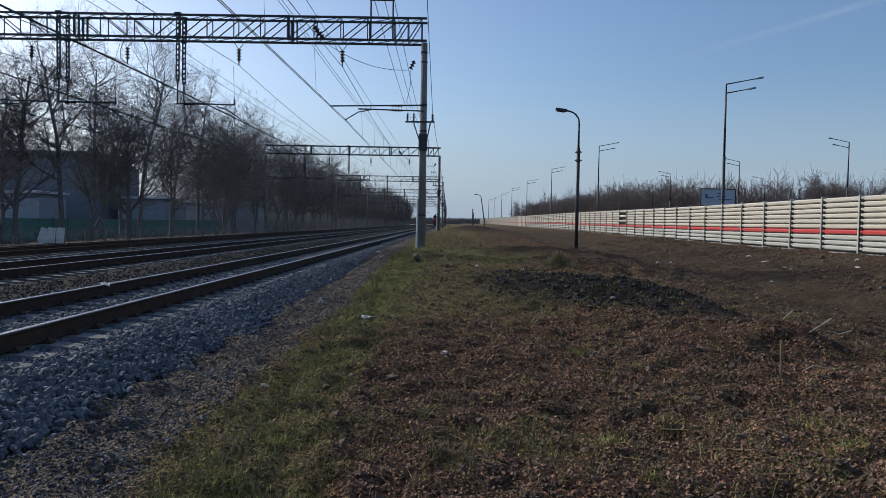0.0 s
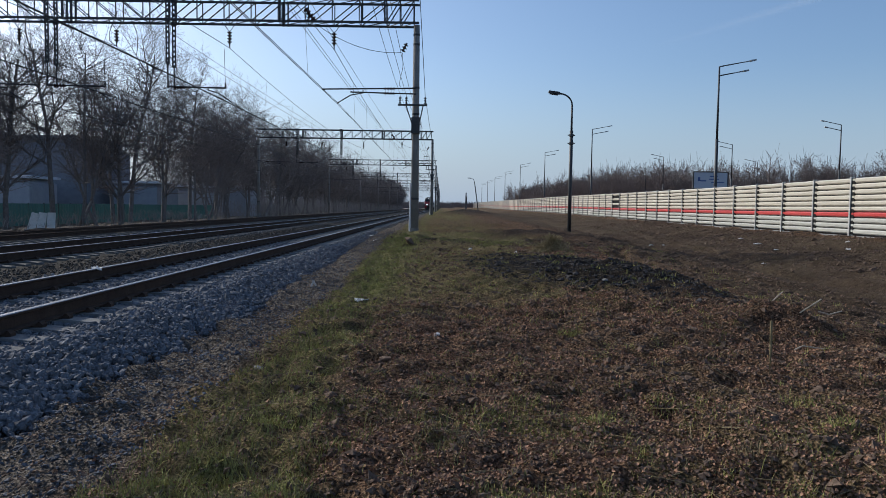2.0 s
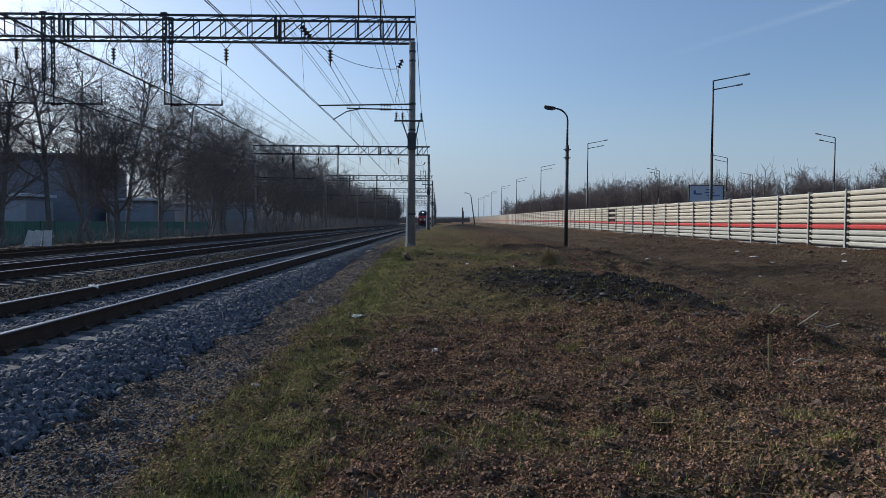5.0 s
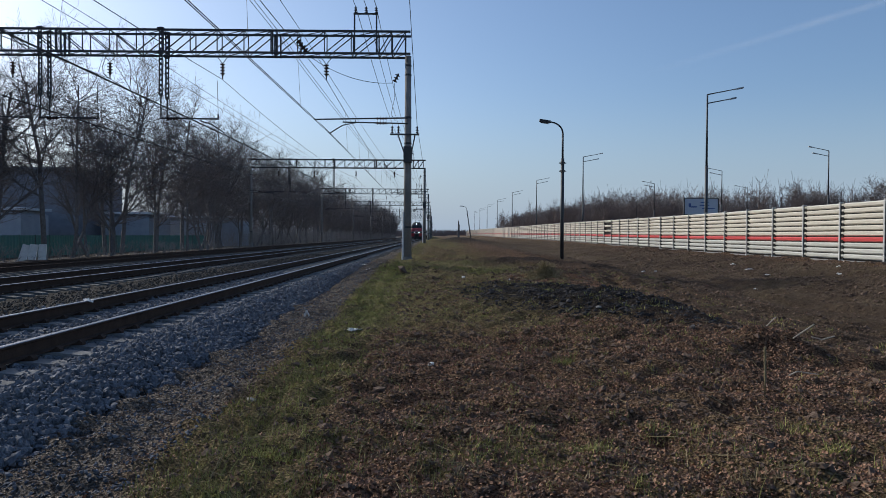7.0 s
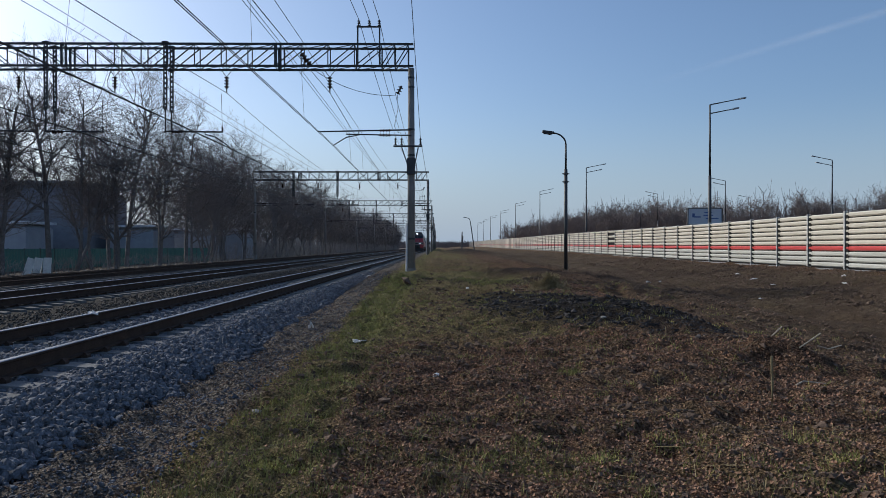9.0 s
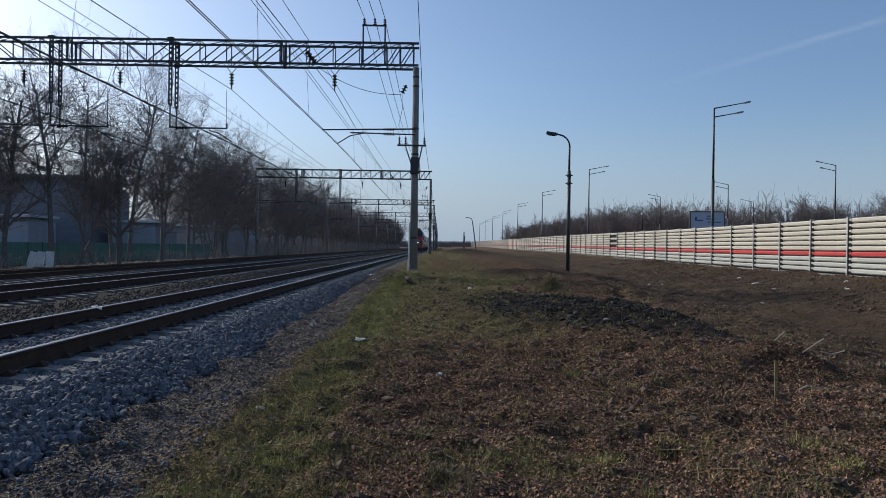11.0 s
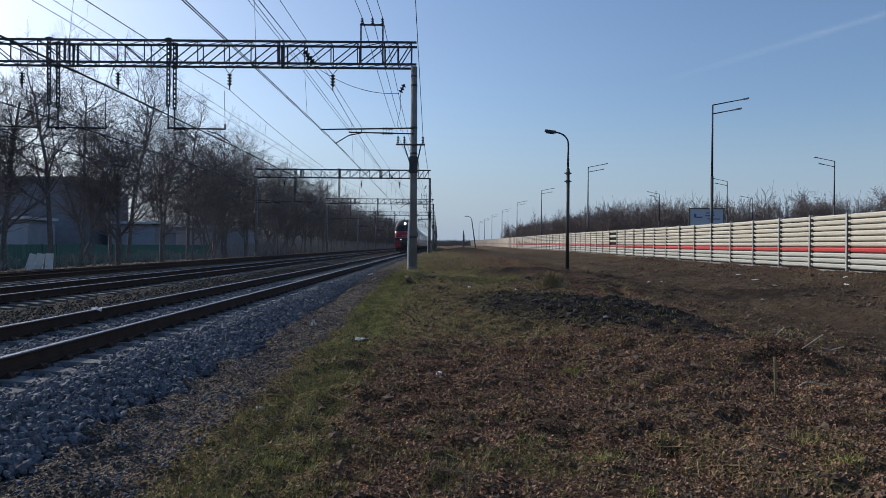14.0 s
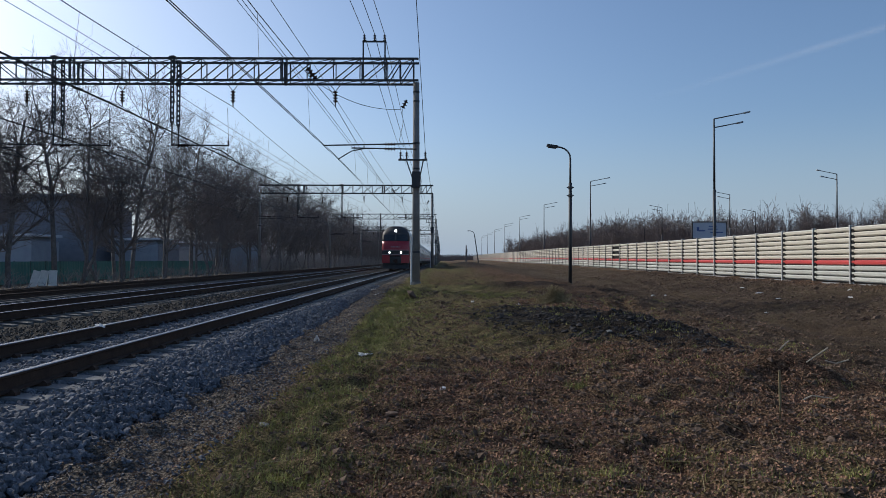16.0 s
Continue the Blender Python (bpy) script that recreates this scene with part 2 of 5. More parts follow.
def scatter(shape_v, shape_f, pos, rot, size):
    """Many small copies of one shape as one vertex and face array; rot: n x 3 x 3, size: n x 3."""
    v = np.einsum("nij,nkj->nki", rot, shape_v[None] * size[:, None, :]) + pos[:, None, :]
    f = shape_f[None] + (np.arange(len(pos)) * len(shape_v))[:, None, None]
    return v.reshape(-1, 3), f.reshape(-1, shape_f.shape[1])


def turns(n, tilt, rng):
    """Random turns about z with a random lean of about tilt radians."""
    a, b, c = rng.uniform(0, 2 * np.pi, n), rng.normal(0, tilt, n), rng.normal(0, tilt, n)
    z0, o1 = np.zeros(n), np.ones(n)
    rz = np.stack([np.cos(a), -np.sin(a), z0, np.sin(a), np.cos(a), z0, z0, z0, o1], 1).reshape(n, 3, 3)
    rx = np.stack([o1, z0, z0, z0, np.cos(b), -np.sin(b), z0, np.sin(b), np.cos(b)], 1).reshape(n, 3, 3)
    ry = np.stack([np.cos(c), z0, np.sin(c), z0, o1, z0, -np.sin(c), z0, np.cos(c)], 1).reshape(n, 3, 3)
    return rz @ rx @ ry


def vnoise(x, y, s):
    """Smooth value noise in [0, 1]."""
    x, y = np.asarray(x, float) + 500.3 + s * 17.7, np.asarray(y, float) + 500.7 + s * 31.1
    xi, yi = np.floor(x), np.floor(y)
    fx, fy = x - xi, y - yi
    fx, fy = fx * fx * (3 - 2 * fx), fy * fy * (3 - 2 * fy)

    def h(a, b):
        k = np.sin(a * 127.1 + b * 311.7 + s * 74.7) * 43758.5453
        return k - np.floor(k)
    return (h(xi, yi) * (1 - fx) + h(xi + 1, yi) * fx) * (1 - fy) + (h(xi, yi + 1) * (1 - fx) + h(xi + 1, yi + 1) * fx) * fy


def smooth(a, lo, hi):
    k = np.clip((np.asarray(a, float) - lo) / (hi - lo), 0, 1)
    return k * k * (3 - 2 * k)


# ---- plan: x across (the tracks lie at -x), y along the line, z up; eye about 1.6 above the grass ----
RAIL = 0.45                                   # rail head
AXES = (-5.22, -10.46, -15.35, -20.2)         # track axes
DROP = (0.0, 0.0, 0.0, 0.3)                   # how far each track lies below the first
PORTALS = [34.5 + 58.5 * k for k in range(-1, 7)]
FENCE_X = 17.25


def fence_z(y):
    return 0.6 + 0.35 * smooth(y, 30, 120) + 0.6 * smooth(y, 90, 330)


def ground_z(x, y):
    x, y = np.asarray(x, float), np.asarray(y, float)
    rise = 0.49 * smooth(y, 10, 31) + 0.1 * smooth(y, 40, 100)
    z = rise - 0.46 * np.exp(-((x - 10.3) / 3.4) ** 2) * smooth(y, 2, 20) * (1 - smooth(y, 60, 100))
    k = smooth(x, 13.2, 16.7)
    z = z * (1 - k) + fence_z(y) * k
    z = z + 0.75 * np.exp(-((x - 4.2) / 3.6) ** 2 - ((y - 118) / 26) ** 2)
    z = z - 0.12 * np.exp(-((x + 2.7) / 0.6) ** 2) * (1 - 0.6 * smooth(y, 18, 30))
    left = smooth(-x, 2.6, 3.4)
    z = z * (1 - left) + (-0.12 - 0.1 * smooth(-x, 23, 26)) * left
    # ash heap and small swells
    brink = 4.9 + 0.35 * (vnoise(y * 0.5, y * 0, 41) - 0.5) - 0.12 * np.maximum(0, y - 17)
    z = z + (0.15 * (1 - smooth(x, brink - 0.7, brink + 0.5)) * smooth(x, brink - 4.0, brink - 1.0) - 0.1 * smooth(x, brink - 0.3, brink + 0.8) * (1 - smooth(x, 8, 12))) * smooth(y, 8, 11.5) * (1 - smooth(y, 20, 25))
    z = z + 0.2 * np.exp(-1.6 * ash_pile(x, y)) + 0.16 * np.exp(-((x - 4.9) / 1.0) ** 2 - ((y - 9.9) / 0.5) ** 2)
    near = 1 - smooth(y, 60, 120)
    z = z + near * smooth(y, 22, 30) * (1 - smooth(x, 5, 9)) * smooth(x, -2.6, -1.2) * (0.3 * (vnoise(x * 0.55, y * 0.3, 51) - 0.45) + 0.16 * (vnoise(x * 1.5, y * 0.9, 52) - 0.5))
    z = z + near * (0.12 * (vnoise(x * 0.7, y * 0.7, 1) - 0.5) + 0.12 * (vnoise(x * 1.9, y * 2.3, 2) - 0.5) + 0.11 * (vnoise(x * 4.2, y * 5.2, 3) - 0.5) * (1 - 0.6 * smooth(x, 7, 9)) + 0.05 * (vnoise(x * 9.5, y * 9.5, 4) - 0.5) * (1 - smooth(y, 14, 20)))
    # wheel ruts of the dirt road
    for rx in (5.5, 7.3, 9.6):
        d = x - rx - 0.5 * np.maximum(0, 21.5 - y) - 0.1 * np.maximum(0, y - 21.5) - 0.25 * np.sin(y * 0.3)
        z = z + near * smooth(y, 9, 13) * (0.06 * np.exp(-((d - 0.4) / 0.2) ** 2) - 0.09 * np.exp(-(d / 0.2) ** 2))
    return z


def ash_pile(x, y):
    """Squared distance from the middle of the ash heap, 1 at its rim."""
    dx, dy = x - 3.2, y - 15.4
    return ((dx * 0.4 - dy * 0.917) / 4.8) ** 2 + ((dx * 0.917 + dy * 0.4) / 1.9) ** 2


def gz(x, y):
    return float(ground_z(x, y))


# ---- ground ----
def build_ground():
    xs = np.concatenate([-np.geomspace(3000, 32, 16), np.arange(-31, -3.3, 0.9), np.arange(-3.3, 8, 0.07), np.arange(8, 19, 0.22), np.geomspace(19.3, 3000, 24)])
    ys = np.concatenate([-np.geomspace(600, 12, 10), np.arange(-11, 1.5, 0.8), np.arange(1.6, 3.4, 0.3), np.arange(3.4, 12, 0.05), np.arange(12, 16, 0.08), np.arange(16, 46, 0.24), np.arange(46, 140, 2.0), np.geomspace(142, 4500, 30)])
    gx, gy = np.meshgrid(xs, ys)
    z = ground_z(gx, gy)
    nx, ny = len(xs), len(ys)
    i = np.arange(nx * ny).reshape(ny, nx)
    faces = np.stack([i[:-1, :-1], i[:-1, 1:], i[1:, 1:], i[1:, :-1]], -1).reshape(-1, 4)
    x, y = gx.ravel(), gy.ravel()
    wob = 0.5 * (vnoise(x * 0.9, y * 0.9, 5) - 0.5) + 0.35 * (vnoise(x * 3, y * 3, 6) - 0.5)
    gravel = 1 - smooth(x + wob * 0.6, -2.2, -1.85)
    edge = np.exp(-((x + wob + 1.45) / 0.6) ** 2)
    patch = smooth(vnoise(x * 0.5, y * 0.35, 7) * 0.6 + vnoise(x * 2.2, y * 2.2, 8) * 0.4, 0.47, 0.66)
    far_green = smooth(y + wob * 3, 10, 13.5) * (1 - smooth(x + wob * 2, 1.5, 4.5)) * (1 - smooth(y + wob * 6, 22, 36) * 0.4)
    close = (1 - smooth(y, 4.6, 6.8)) * (0.95 - 0.75 * smooth(x, 0.0, 1.6))
    green = np.clip(edge * 0.6 + 0.7 * patch * np.maximum(far_green, 0.12) + close * patch + 0.6 * far_green, 0, 1) * (1 - gravel)
    road = smooth(x + wob, 5.2, 7.4) * (1 - smooth(x + wob, 15.2, 16.5))
    ash = np.exp(-ash_pile(x + wob, y + wob * 1.5) ** 2) + 0.8 * np.exp(-(((x - 4.4 + wob) / 3) ** 2 + ((y - 31) / 4) ** 2) ** 2) + 0.9 * np.exp(-(((x - 4.2) / 4) ** 2 + ((y - 118) / 32) ** 2) ** 2)
    ob = raw("ground", np.stack([x, y, z.ravel()], 1), faces, ground_material(), "bare spring earth with dead leaves and patchy new grass", "ground", "structure", True)
    for key, val in (("green", green), ("gravel", gravel), ("road", road), ("ash", np.clip(ash, 0, 1))):
        at = ob.data.attributes.new(key, "FLOAT", "POINT")
        at.data.foreach_set("value", val.astype(np.float32))
    return ob


def ground_material():
    m = bpy.data.materials.new("earth")
    m.use_nodes = True
    n, l = m.node_tree.nodes, m.node_tree.links
    p = n["Principled BSDF"]
    co = n.new("ShaderNodeTexCoord")

    def tex(scale, detail):
        t = n.new("ShaderNodeTexNoise")
        t.inputs["Scale"].default_value, t.inputs["Detail"].default_value = scale, detail
        l.new(co.outputs["Object"], t.inputs["Vector"])
        return t.outputs["Fac"]

    def rng(v, lo, hi):
        r = n.new("ShaderNodeMapRange")
        r.inputs["From Min"].default_value, r.inputs["From Max"].default_value = lo, hi
        l.new(v, r.inputs["Value"])
        return r.outputs[0]

    def mix(f, a, b):
        x = n.new("ShaderNodeMix")
        x.data_type = "RGBA"
        l.new(f, x.inputs["Factor"])
        for s, c in (("A", a), ("B", b)):
            if isinstance(c, tuple):
                x.inputs[s].default_value = (*c, 1)
            else:
                l.new(c, x.inputs[s])
        return x.outputs["Result"]

    def attr(key):
        a = n.new("ShaderNodeAttribute")
        a.attribute_name = key
        return a.outputs["Fac"]

    fine, mid, big = rng(tex(38, 4), 0.36, 0.64), rng(tex(5, 6), 0.35, 0.65), rng(tex(0.45, 4), 0.35, 0.65)
    litter = mix(fine, (0.05, 0.029, 0.02), (0.29, 0.178, 0.112))
    litter = mix(mid, litter, mix(fine, (0.048, 0.031, 0.02), (0.235, 0.158, 0.1)))
    dirt = mix(mid, mix(fine, (0.06, 0.042, 0.03), (0.13, 0.095, 0.066)), mix(big, (0.085, 0.062, 0.042), (0.165, 0.124, 0.085)))
    grass = mix(fine, mix(mid, (0.07, 0.06, 0.028), (0.1, 0.097, 0.034)), mix(mid, (0.25, 0.215, 0.1), (0.28, 0.262, 0.105)))
    grit = mix(fine, (0.06, 0.053, 0.046), (0.27, 0.235, 0.2))
    ashc = mix(fine, (0.014, 0.012, 0.011), (0.045, 0.038, 0.034))
    c = mix(attr("road"), litter, dirt)
    c = mix(attr("green"), c, grass)
    c = mix(attr("ash"), c, ashc)
    c = mix(attr("gravel"), c, grit)
    l.new(c, p.inputs["Base Color"])
    p.inputs["Roughness"].default_value = 0.95
    p.inputs["Specular IOR Level"].default_value = 0.06
    add = n.new("ShaderNodeMath")
    l.new(fine, add.inputs[0])
    l.new(mid, add.inputs[1])
    b = n.new("ShaderNodeBump")
    b.inputs["Strength"].default_value, b.inputs["Distance"].default_value = 1.0, 0.06
    l.new(add.outputs[0], b.inputs["Height"])
    l.new(b.outputs[0], p.inputs["Normal"])
    return m


build_ground()


def contrail():
    """A thin faded vapour trail high in the distance."""
    m = bpy.data.materials.new("vapour")
    m.use_nodes = True
    n, l = m.node_tree.nodes, m.node_tree.links
    n.remove(n["Principled BSDF"])
    mix, clear, cloud = n.new("ShaderNodeMixShader"), n.new("ShaderNodeBsdfTransparent"), n.new("ShaderNodeBsdfTranslucent")
    co, sp, tex = n.new("ShaderNodeTexCoord"), n.new("ShaderNodeSeparateXYZ"), n.new("ShaderNodeTexNoise")
    tex.inputs["Scale"].default_value, tex.inputs["Detail"].default_value = 0.006, 4
    edge, ends, prod = n.new("ShaderNodeMapRange"), n.new("ShaderNodeMapRange"), n.new("ShaderNodeMath")
    wide, both = n.new("ShaderNodeMath"), n.new("ShaderNodeMath")
    wide.operation = "ABSOLUTE"
    prod.operation = both.operation = "MULTIPLY"
    l.new(co.outputs["Object"], sp.inputs[0])
    l.new(co.outputs["Object"], tex.inputs["Vector"])
    l.new(sp.outputs["Z"], wide.inputs[0])
    edge.inputs["From Min"].default_value, edge.inputs["From Max"].default_value = 20, 0
    edge.inputs["To Max"].default_value = 0.19
    l.new(wide.outputs[0], edge.inputs["Value"])
    ends.inputs["From Min"].default_value, ends.inputs["From Max"].default_value = -520, 300
    l.new(sp.outputs["X"], ends.inputs["Value"])
    l.new(edge.outputs[0], prod.inputs[0])
    l.new(ends.outputs[0], prod.inputs[1])
    l.new(prod.outputs[0], both.inputs[0])
    l.new(tex.outputs["Fac"], both.inputs[1])
    l.new(both.outputs[0], mix.inputs["Fac"])
    l.new(clear.outputs[0], mix.inputs[1])
    l.new(cloud.outputs[0], mix.inputs[2])
    l.new(mix.outputs[0], n["Material Output"].inputs["Surface"])
    bm = bmesh.new()
    rows = [vtx(bm, [(x, 0, -20), (x, 0, 0), (x, 0, 20)]) for x in range(-520, 841, 40)]
    for a, b in zip(rows, rows[1:]):
        for i in range(2):
            bm.faces.new((a[i], b[i], b[i + 1], a[i + 1]))
    ob = part("contrail", bm, m)
    ob.matrix_basis = pose(1340, 3000, 822, 0, -17.3, 0)
    tagged(ob, "faint white vapour trail across the blue sky", "contrail", "", "structure")


contrail()


# ---- tracks ----
Y0, Y1 = -14.0, 520.0
SLEEPER_STEP = 0.543


def build_ballast():
    top = RAIL - 0.27
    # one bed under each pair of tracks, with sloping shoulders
    # the far bed's near-black colour includes the shade that lies on it
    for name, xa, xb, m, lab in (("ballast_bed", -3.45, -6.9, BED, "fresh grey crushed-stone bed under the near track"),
                                 ("ballast_bed", -6.9, -22.6, SHADED_OLD_BED, "oily old ballast under the far tracks, coloured darker for shade")):
        bm = bmesh.new()
        ny = 230
        sec = []
        if xa == -3.45:
            sec = [(-2.95, -0.2), (-3.15, -0.1), (-3.4, 0.03), (-3.66, top - 0.02), (-3.9, top + 0.01), (-5.2, top - 0.02), (-6.2, top), (-6.6, top), (-6.9, top - 0.03)]
        else:
            sec = [(-6.9, top - 0.03), (-8.0, top - 0.1), (-9.2, top), (-12.0, top), (-13.2, top - 0.12), (-14.4, top), (-17.2, top), (-18.0, top - 0.25), (-18.8, top - 0.3), (-21.8, top - 0.3), (-23.6, -0.3)]
        ys = np.concatenate([np.arange(Y0, 40, 0.5), np.geomspace(40, Y1, 90)])
        rows = []
        for y in ys:
            rows.append(vtx(bm, [(x + 0.12 * (noise.noise((x, y * 0.6, 1.0))), y, z + 0.05 * noise.noise((x * 2, y * 1.3, 0.0))) for x, z in sec]))
        for a, b in zip(rows, rows[1:]):
            for i in range(len(sec) - 1):
                bm.faces.new((a[i], b[i], b[i + 1], a[i + 1]))
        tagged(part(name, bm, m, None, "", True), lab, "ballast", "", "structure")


def rail_section(x):
    s = [(-0.066, 0), (0.066, 0), (0.066, 0.014), (0.012, 0.03), (0.012, 0.135), (0.037, 0.15), (0.037, 0.172), (0.028, 0.18), (-0.028, 0.18), (-0.037, 0.172), (-0.037, 0.15), (-0.012, 0.135), (-0.012, 0.03), (-0.066, 0.014)]
    return [(x + a, RAIL - 0.18 + b) for a, b in s]


def sleeper_mesh(material):
    bm = bmesh.new()
    # concrete sleeper: waisted middle, sloping ends
    sec = [(-1.35, 0.11, 0.13), (-1.32, -0.03, 0.12), (-0.98, 0.0, 0.125), (-0.55, 0.0, 0.125), (-0.35, -0.04, 0.11), (0.35, -0.04, 0.11), (0.55, 0.0, 0.125), (0.98, 0.0, 0.125), (1.32, -0.03, 0.12), (1.35, -0.11, 0.13)]
    sec[0] = (-1.35, -0.11, 0.13)
    rows = []
    for x, z, w in sec:
        rows.append(vtx(bm, [(x, -w - 0.02, -0.2), (x, -w, z), (x, w, z), (x, w + 0.02, -0.2)]))
    for a, b in zip(rows, rows[1:]):
        for i in range(3):
            bm.faces.new((a[i], a[i + 1], b[i + 1], b[i]))
    bm.faces.new(rows[0])
    bm.faces.new(rows[-1][::-1])
    finish(bm)
    me = bpy.data.meshes.new("sleeper")
    bm.to_mesh(me)
    bm.free()
    me.materials.append(material)
    return me


def clip_mesh():
    bm = bmesh.new()
    extrude_section(bm, [(-0.15, 0.0), (0.15, 0.0), (0.15, 0.03), (0.12, 0.06), (0.1, 0.06), (0.08, 0.035), (-0.08, 0.035), (-0.1, 0.06), (-0.12, 0.06), (-0.15, 0.03)], -0.045, 0.045)
    finish(bm)
    me = bpy.data.meshes.new("rail_fastening")
    bm.to_mesh(me)
    bm.free()
    me.materials.append(RUST)
    return me


def build_tracks():
    fresh, old, cl = sleeper_mesh(SLEEPER), sleeper_mesh(OLD_SLEEPER), clip_mesh()
    sl = fresh
    rng = np.random.default_rng(4)
    sv = np.array([v.co[:] for v in sl.vertices])
    sf = [tuple(f.vertices) for f in sl.polygons]
    near = {0: (2.0, 164.0), 1: (8.0, 90.0), 2: (0, 0), 3: (0, 0)}
    labels = ("railway track with worn shiny rails on concrete sleepers", "second railway track on dark ballast with concrete sleepers", "third railway track on dark oily ballast", "outermost railway track beside the trees")
    for k, ax in enumerate(AXES):
        tr = thing("railway_track", ax, 0, -DROP[k], labels[k], "railway track", "parallel tracks")
        for s in (-1, 1):
            bm = bmesh.new()
            extrude_section(bm, rail_section(s * 0.797), Y0, Y1, True, {6, 7, 8})
            part("rail", bm, [RUST, RAILTOP if k < 2 else RUST], tr, "rusty rail with a polished head" if k < 2 else "dull rusty rail")
        vs, fs, base = [], [], 0
        count = 0
        for i in range(int((Y1 - Y0) / SLEEPER_STEP)):
            y = Y0 + i * SLEEPER_STEP + rng.normal(0, 0.012)
            z = RAIL - 0.205 + rng.normal(0, 0.004)
            a = rng.normal(0, 0.35)
            if near[k][0] < y < near[k][1] and count < 298:
                count += 1
                shared("sleeper", old if k else fresh, tr, pose(0, y, z, 0, 0, a))
                if y < 46:
                    for s in (-1, 1):
                        shared("rail_fastening", cl, tr, pose(s * 0.797, y, z, 0, 0, 0))
            else:
                vs.append(sv + (0, y, z))
                fs += [tuple(base + q for q in f) for f in sf]
                base += len(sv)
        rest = raw("distant_sleeper", np.concatenate(vs), fs, OLD_SLEEPER if k else SLEEPER, "", "", "stuff")
        rest.parent = tr


def stone_shape(seed):
    bm = bmesh.new()
    bmesh.ops.create_icosphere(bm, subdivisions=1, radius=1)
    r = random.Random(seed)
    for v in bm.verts:
        v.co *= r.uniform(0.7, 1.15)
    v = np.array([v.co[:] for v in bm.verts])
    bm.verts.index_update()
    f = np.array([[q.index for q in p.verts] for p in bm.faces])
    bm.free()
    return v, f


CRUMB = np.array([[1, 0.1, 0.1], [0.1, 0.9, -0.1], [-1, 0, 0.15], [0, -1.1, 0], [0.2, 0.1, 0.9], [-0.1, 0, -0.8]])
CRUMB_FACES = np.array([[0, 1, 4], [1, 2, 4], [2, 3, 4], [3, 0, 4], [1, 0, 5], [2, 1, 5], [3, 2, 5], [0, 3, 5]])


def bed_z(x):
    top = RAIL - 0.272
    return np.interp(-x, [2.2, 3.0, 3.15, 3.4, 3.66, 3.9, 7.2, 7.6, 9.2, 12.0], [-0.13, -0.14, -0.06, 0.06, top - 0.01, top, top, top - 0.06, top, top])


def build_stones():
    rng = np.random.default_rng(8)
    # crushed stone of the near shoulder and between the sleepers
    pos = []
    for n, xa, xb, ya, yb in ((13000, -4.1, -2.9, 3.0, 14), (12000, -4.1, -2.85, 14, 40), (17000, -6.9, -3.9, 6, 26), (1500, -7.4, -6.5, 9, 26)):
        pos.append(np.stack([rng.uniform(xb, xa, n) if xa > xb else rng.uniform(xa, xb, n), ya + (yb - ya) * rng.uniform(0, 1, n) ** 1.3, np.zeros(n)], 1))
    pos = np.concatenate(pos)
    thin = rng.uniform(0, 1, len(pos)) < np.clip((-pos[:, 0] - 3.0 + 0.25 * (vnoise(pos[:, 0] * 0.1, pos[:, 1] * 1.1, 61) - 0.5)) / 0.2, 0.03, 1)
    pos = pos[thin]
    n = len(pos)
    pos[:, 2] = bed_z(pos[:, 0]) + 0.014 * (pos[:, 0] < -4.3) + rng.uniform(-0.02, 0.028, n)
    size = np.exp(rng.normal(0, 0.28, (n, 3))) * 0.036 * np.array([1.2, 0.95, 0.75]) * np.exp(rng.normal(0, 0.2, (n, 1)))
    vs, fs, base = [], [], 0
    pick = rng.integers(0, 4, n)
    for k in range(4):
        q = pick == k
        v, f = stone_shape(k + 1)
        v, f = scatter(v, f, pos[q], turns(q.sum(), 0.8, rng), size[q])
        vs.append(v)
        fs.append(f + base)
        base += len(v)
    raw("ballast_stones", np.concatenate(vs), np.concatenate(fs), BALLAST, "sharp grey crushed stones on the track shoulder", "ballast", "stuff")
    # old dark stones between the tracks, and grit along the foot of the bed
    for name, m, n, xa, xb, ya, yb, r, lab in (("old_stones", BALLAST_DARK, 24000, -12.4, -6.9, 8, 55, 0.021, "dark oily stones between the tracks"), ("edge_grit", BALLAST, 9000, -3.2, -1.95, 3.2, 30, 0.013, "loose grit at the foot of the ballast"), ("edge_soil", SOIL, 15000, -3.15, -1.7, 3.2, 32, 0.0095, "dark crumbs of soil below the ballast")):
        x, y = rng.uniform(xa, xb, n), ya + (yb - ya) * rng.uniform(0, 1, n) ** 1.3
        z = bed_z(x) + rng.uniform(-0.01, 0.02, n) - 0.05 * (np.abs(x - AXES[1]) < 1.5) if xa < -6 else np.maximum(ground_z(x, y), bed_z(x)) + 0.004
        s = r * np.exp(rng.normal(0, 0.35, (n, 1))) * np.array([[1.2, 1.0, 0.75]])
        v, f = scatter(CRUMB, CRUMB_FACES, np.stack([x, y, z], 1), turns(n, 0.7, rng), s)
        raw(name, v, f, m, lab, "ballast", "stuff")


build_ballast()
build_tracks()
build_stones()


# ---- overhead line ----
CONTACT, MESSENGER = 6.45, 8.98
TRUSS_TOP, TRUSS_LOW, TRUSS_L, TRUSS_R, TRUSS_D = 11.31, 10.26, -23.9, -1.18, 0.82
HANGERS = (-13.05, -18.75)
CARRIED = (-5.2, -10.15, -15.5, -20.1)         # where the messenger wires hang


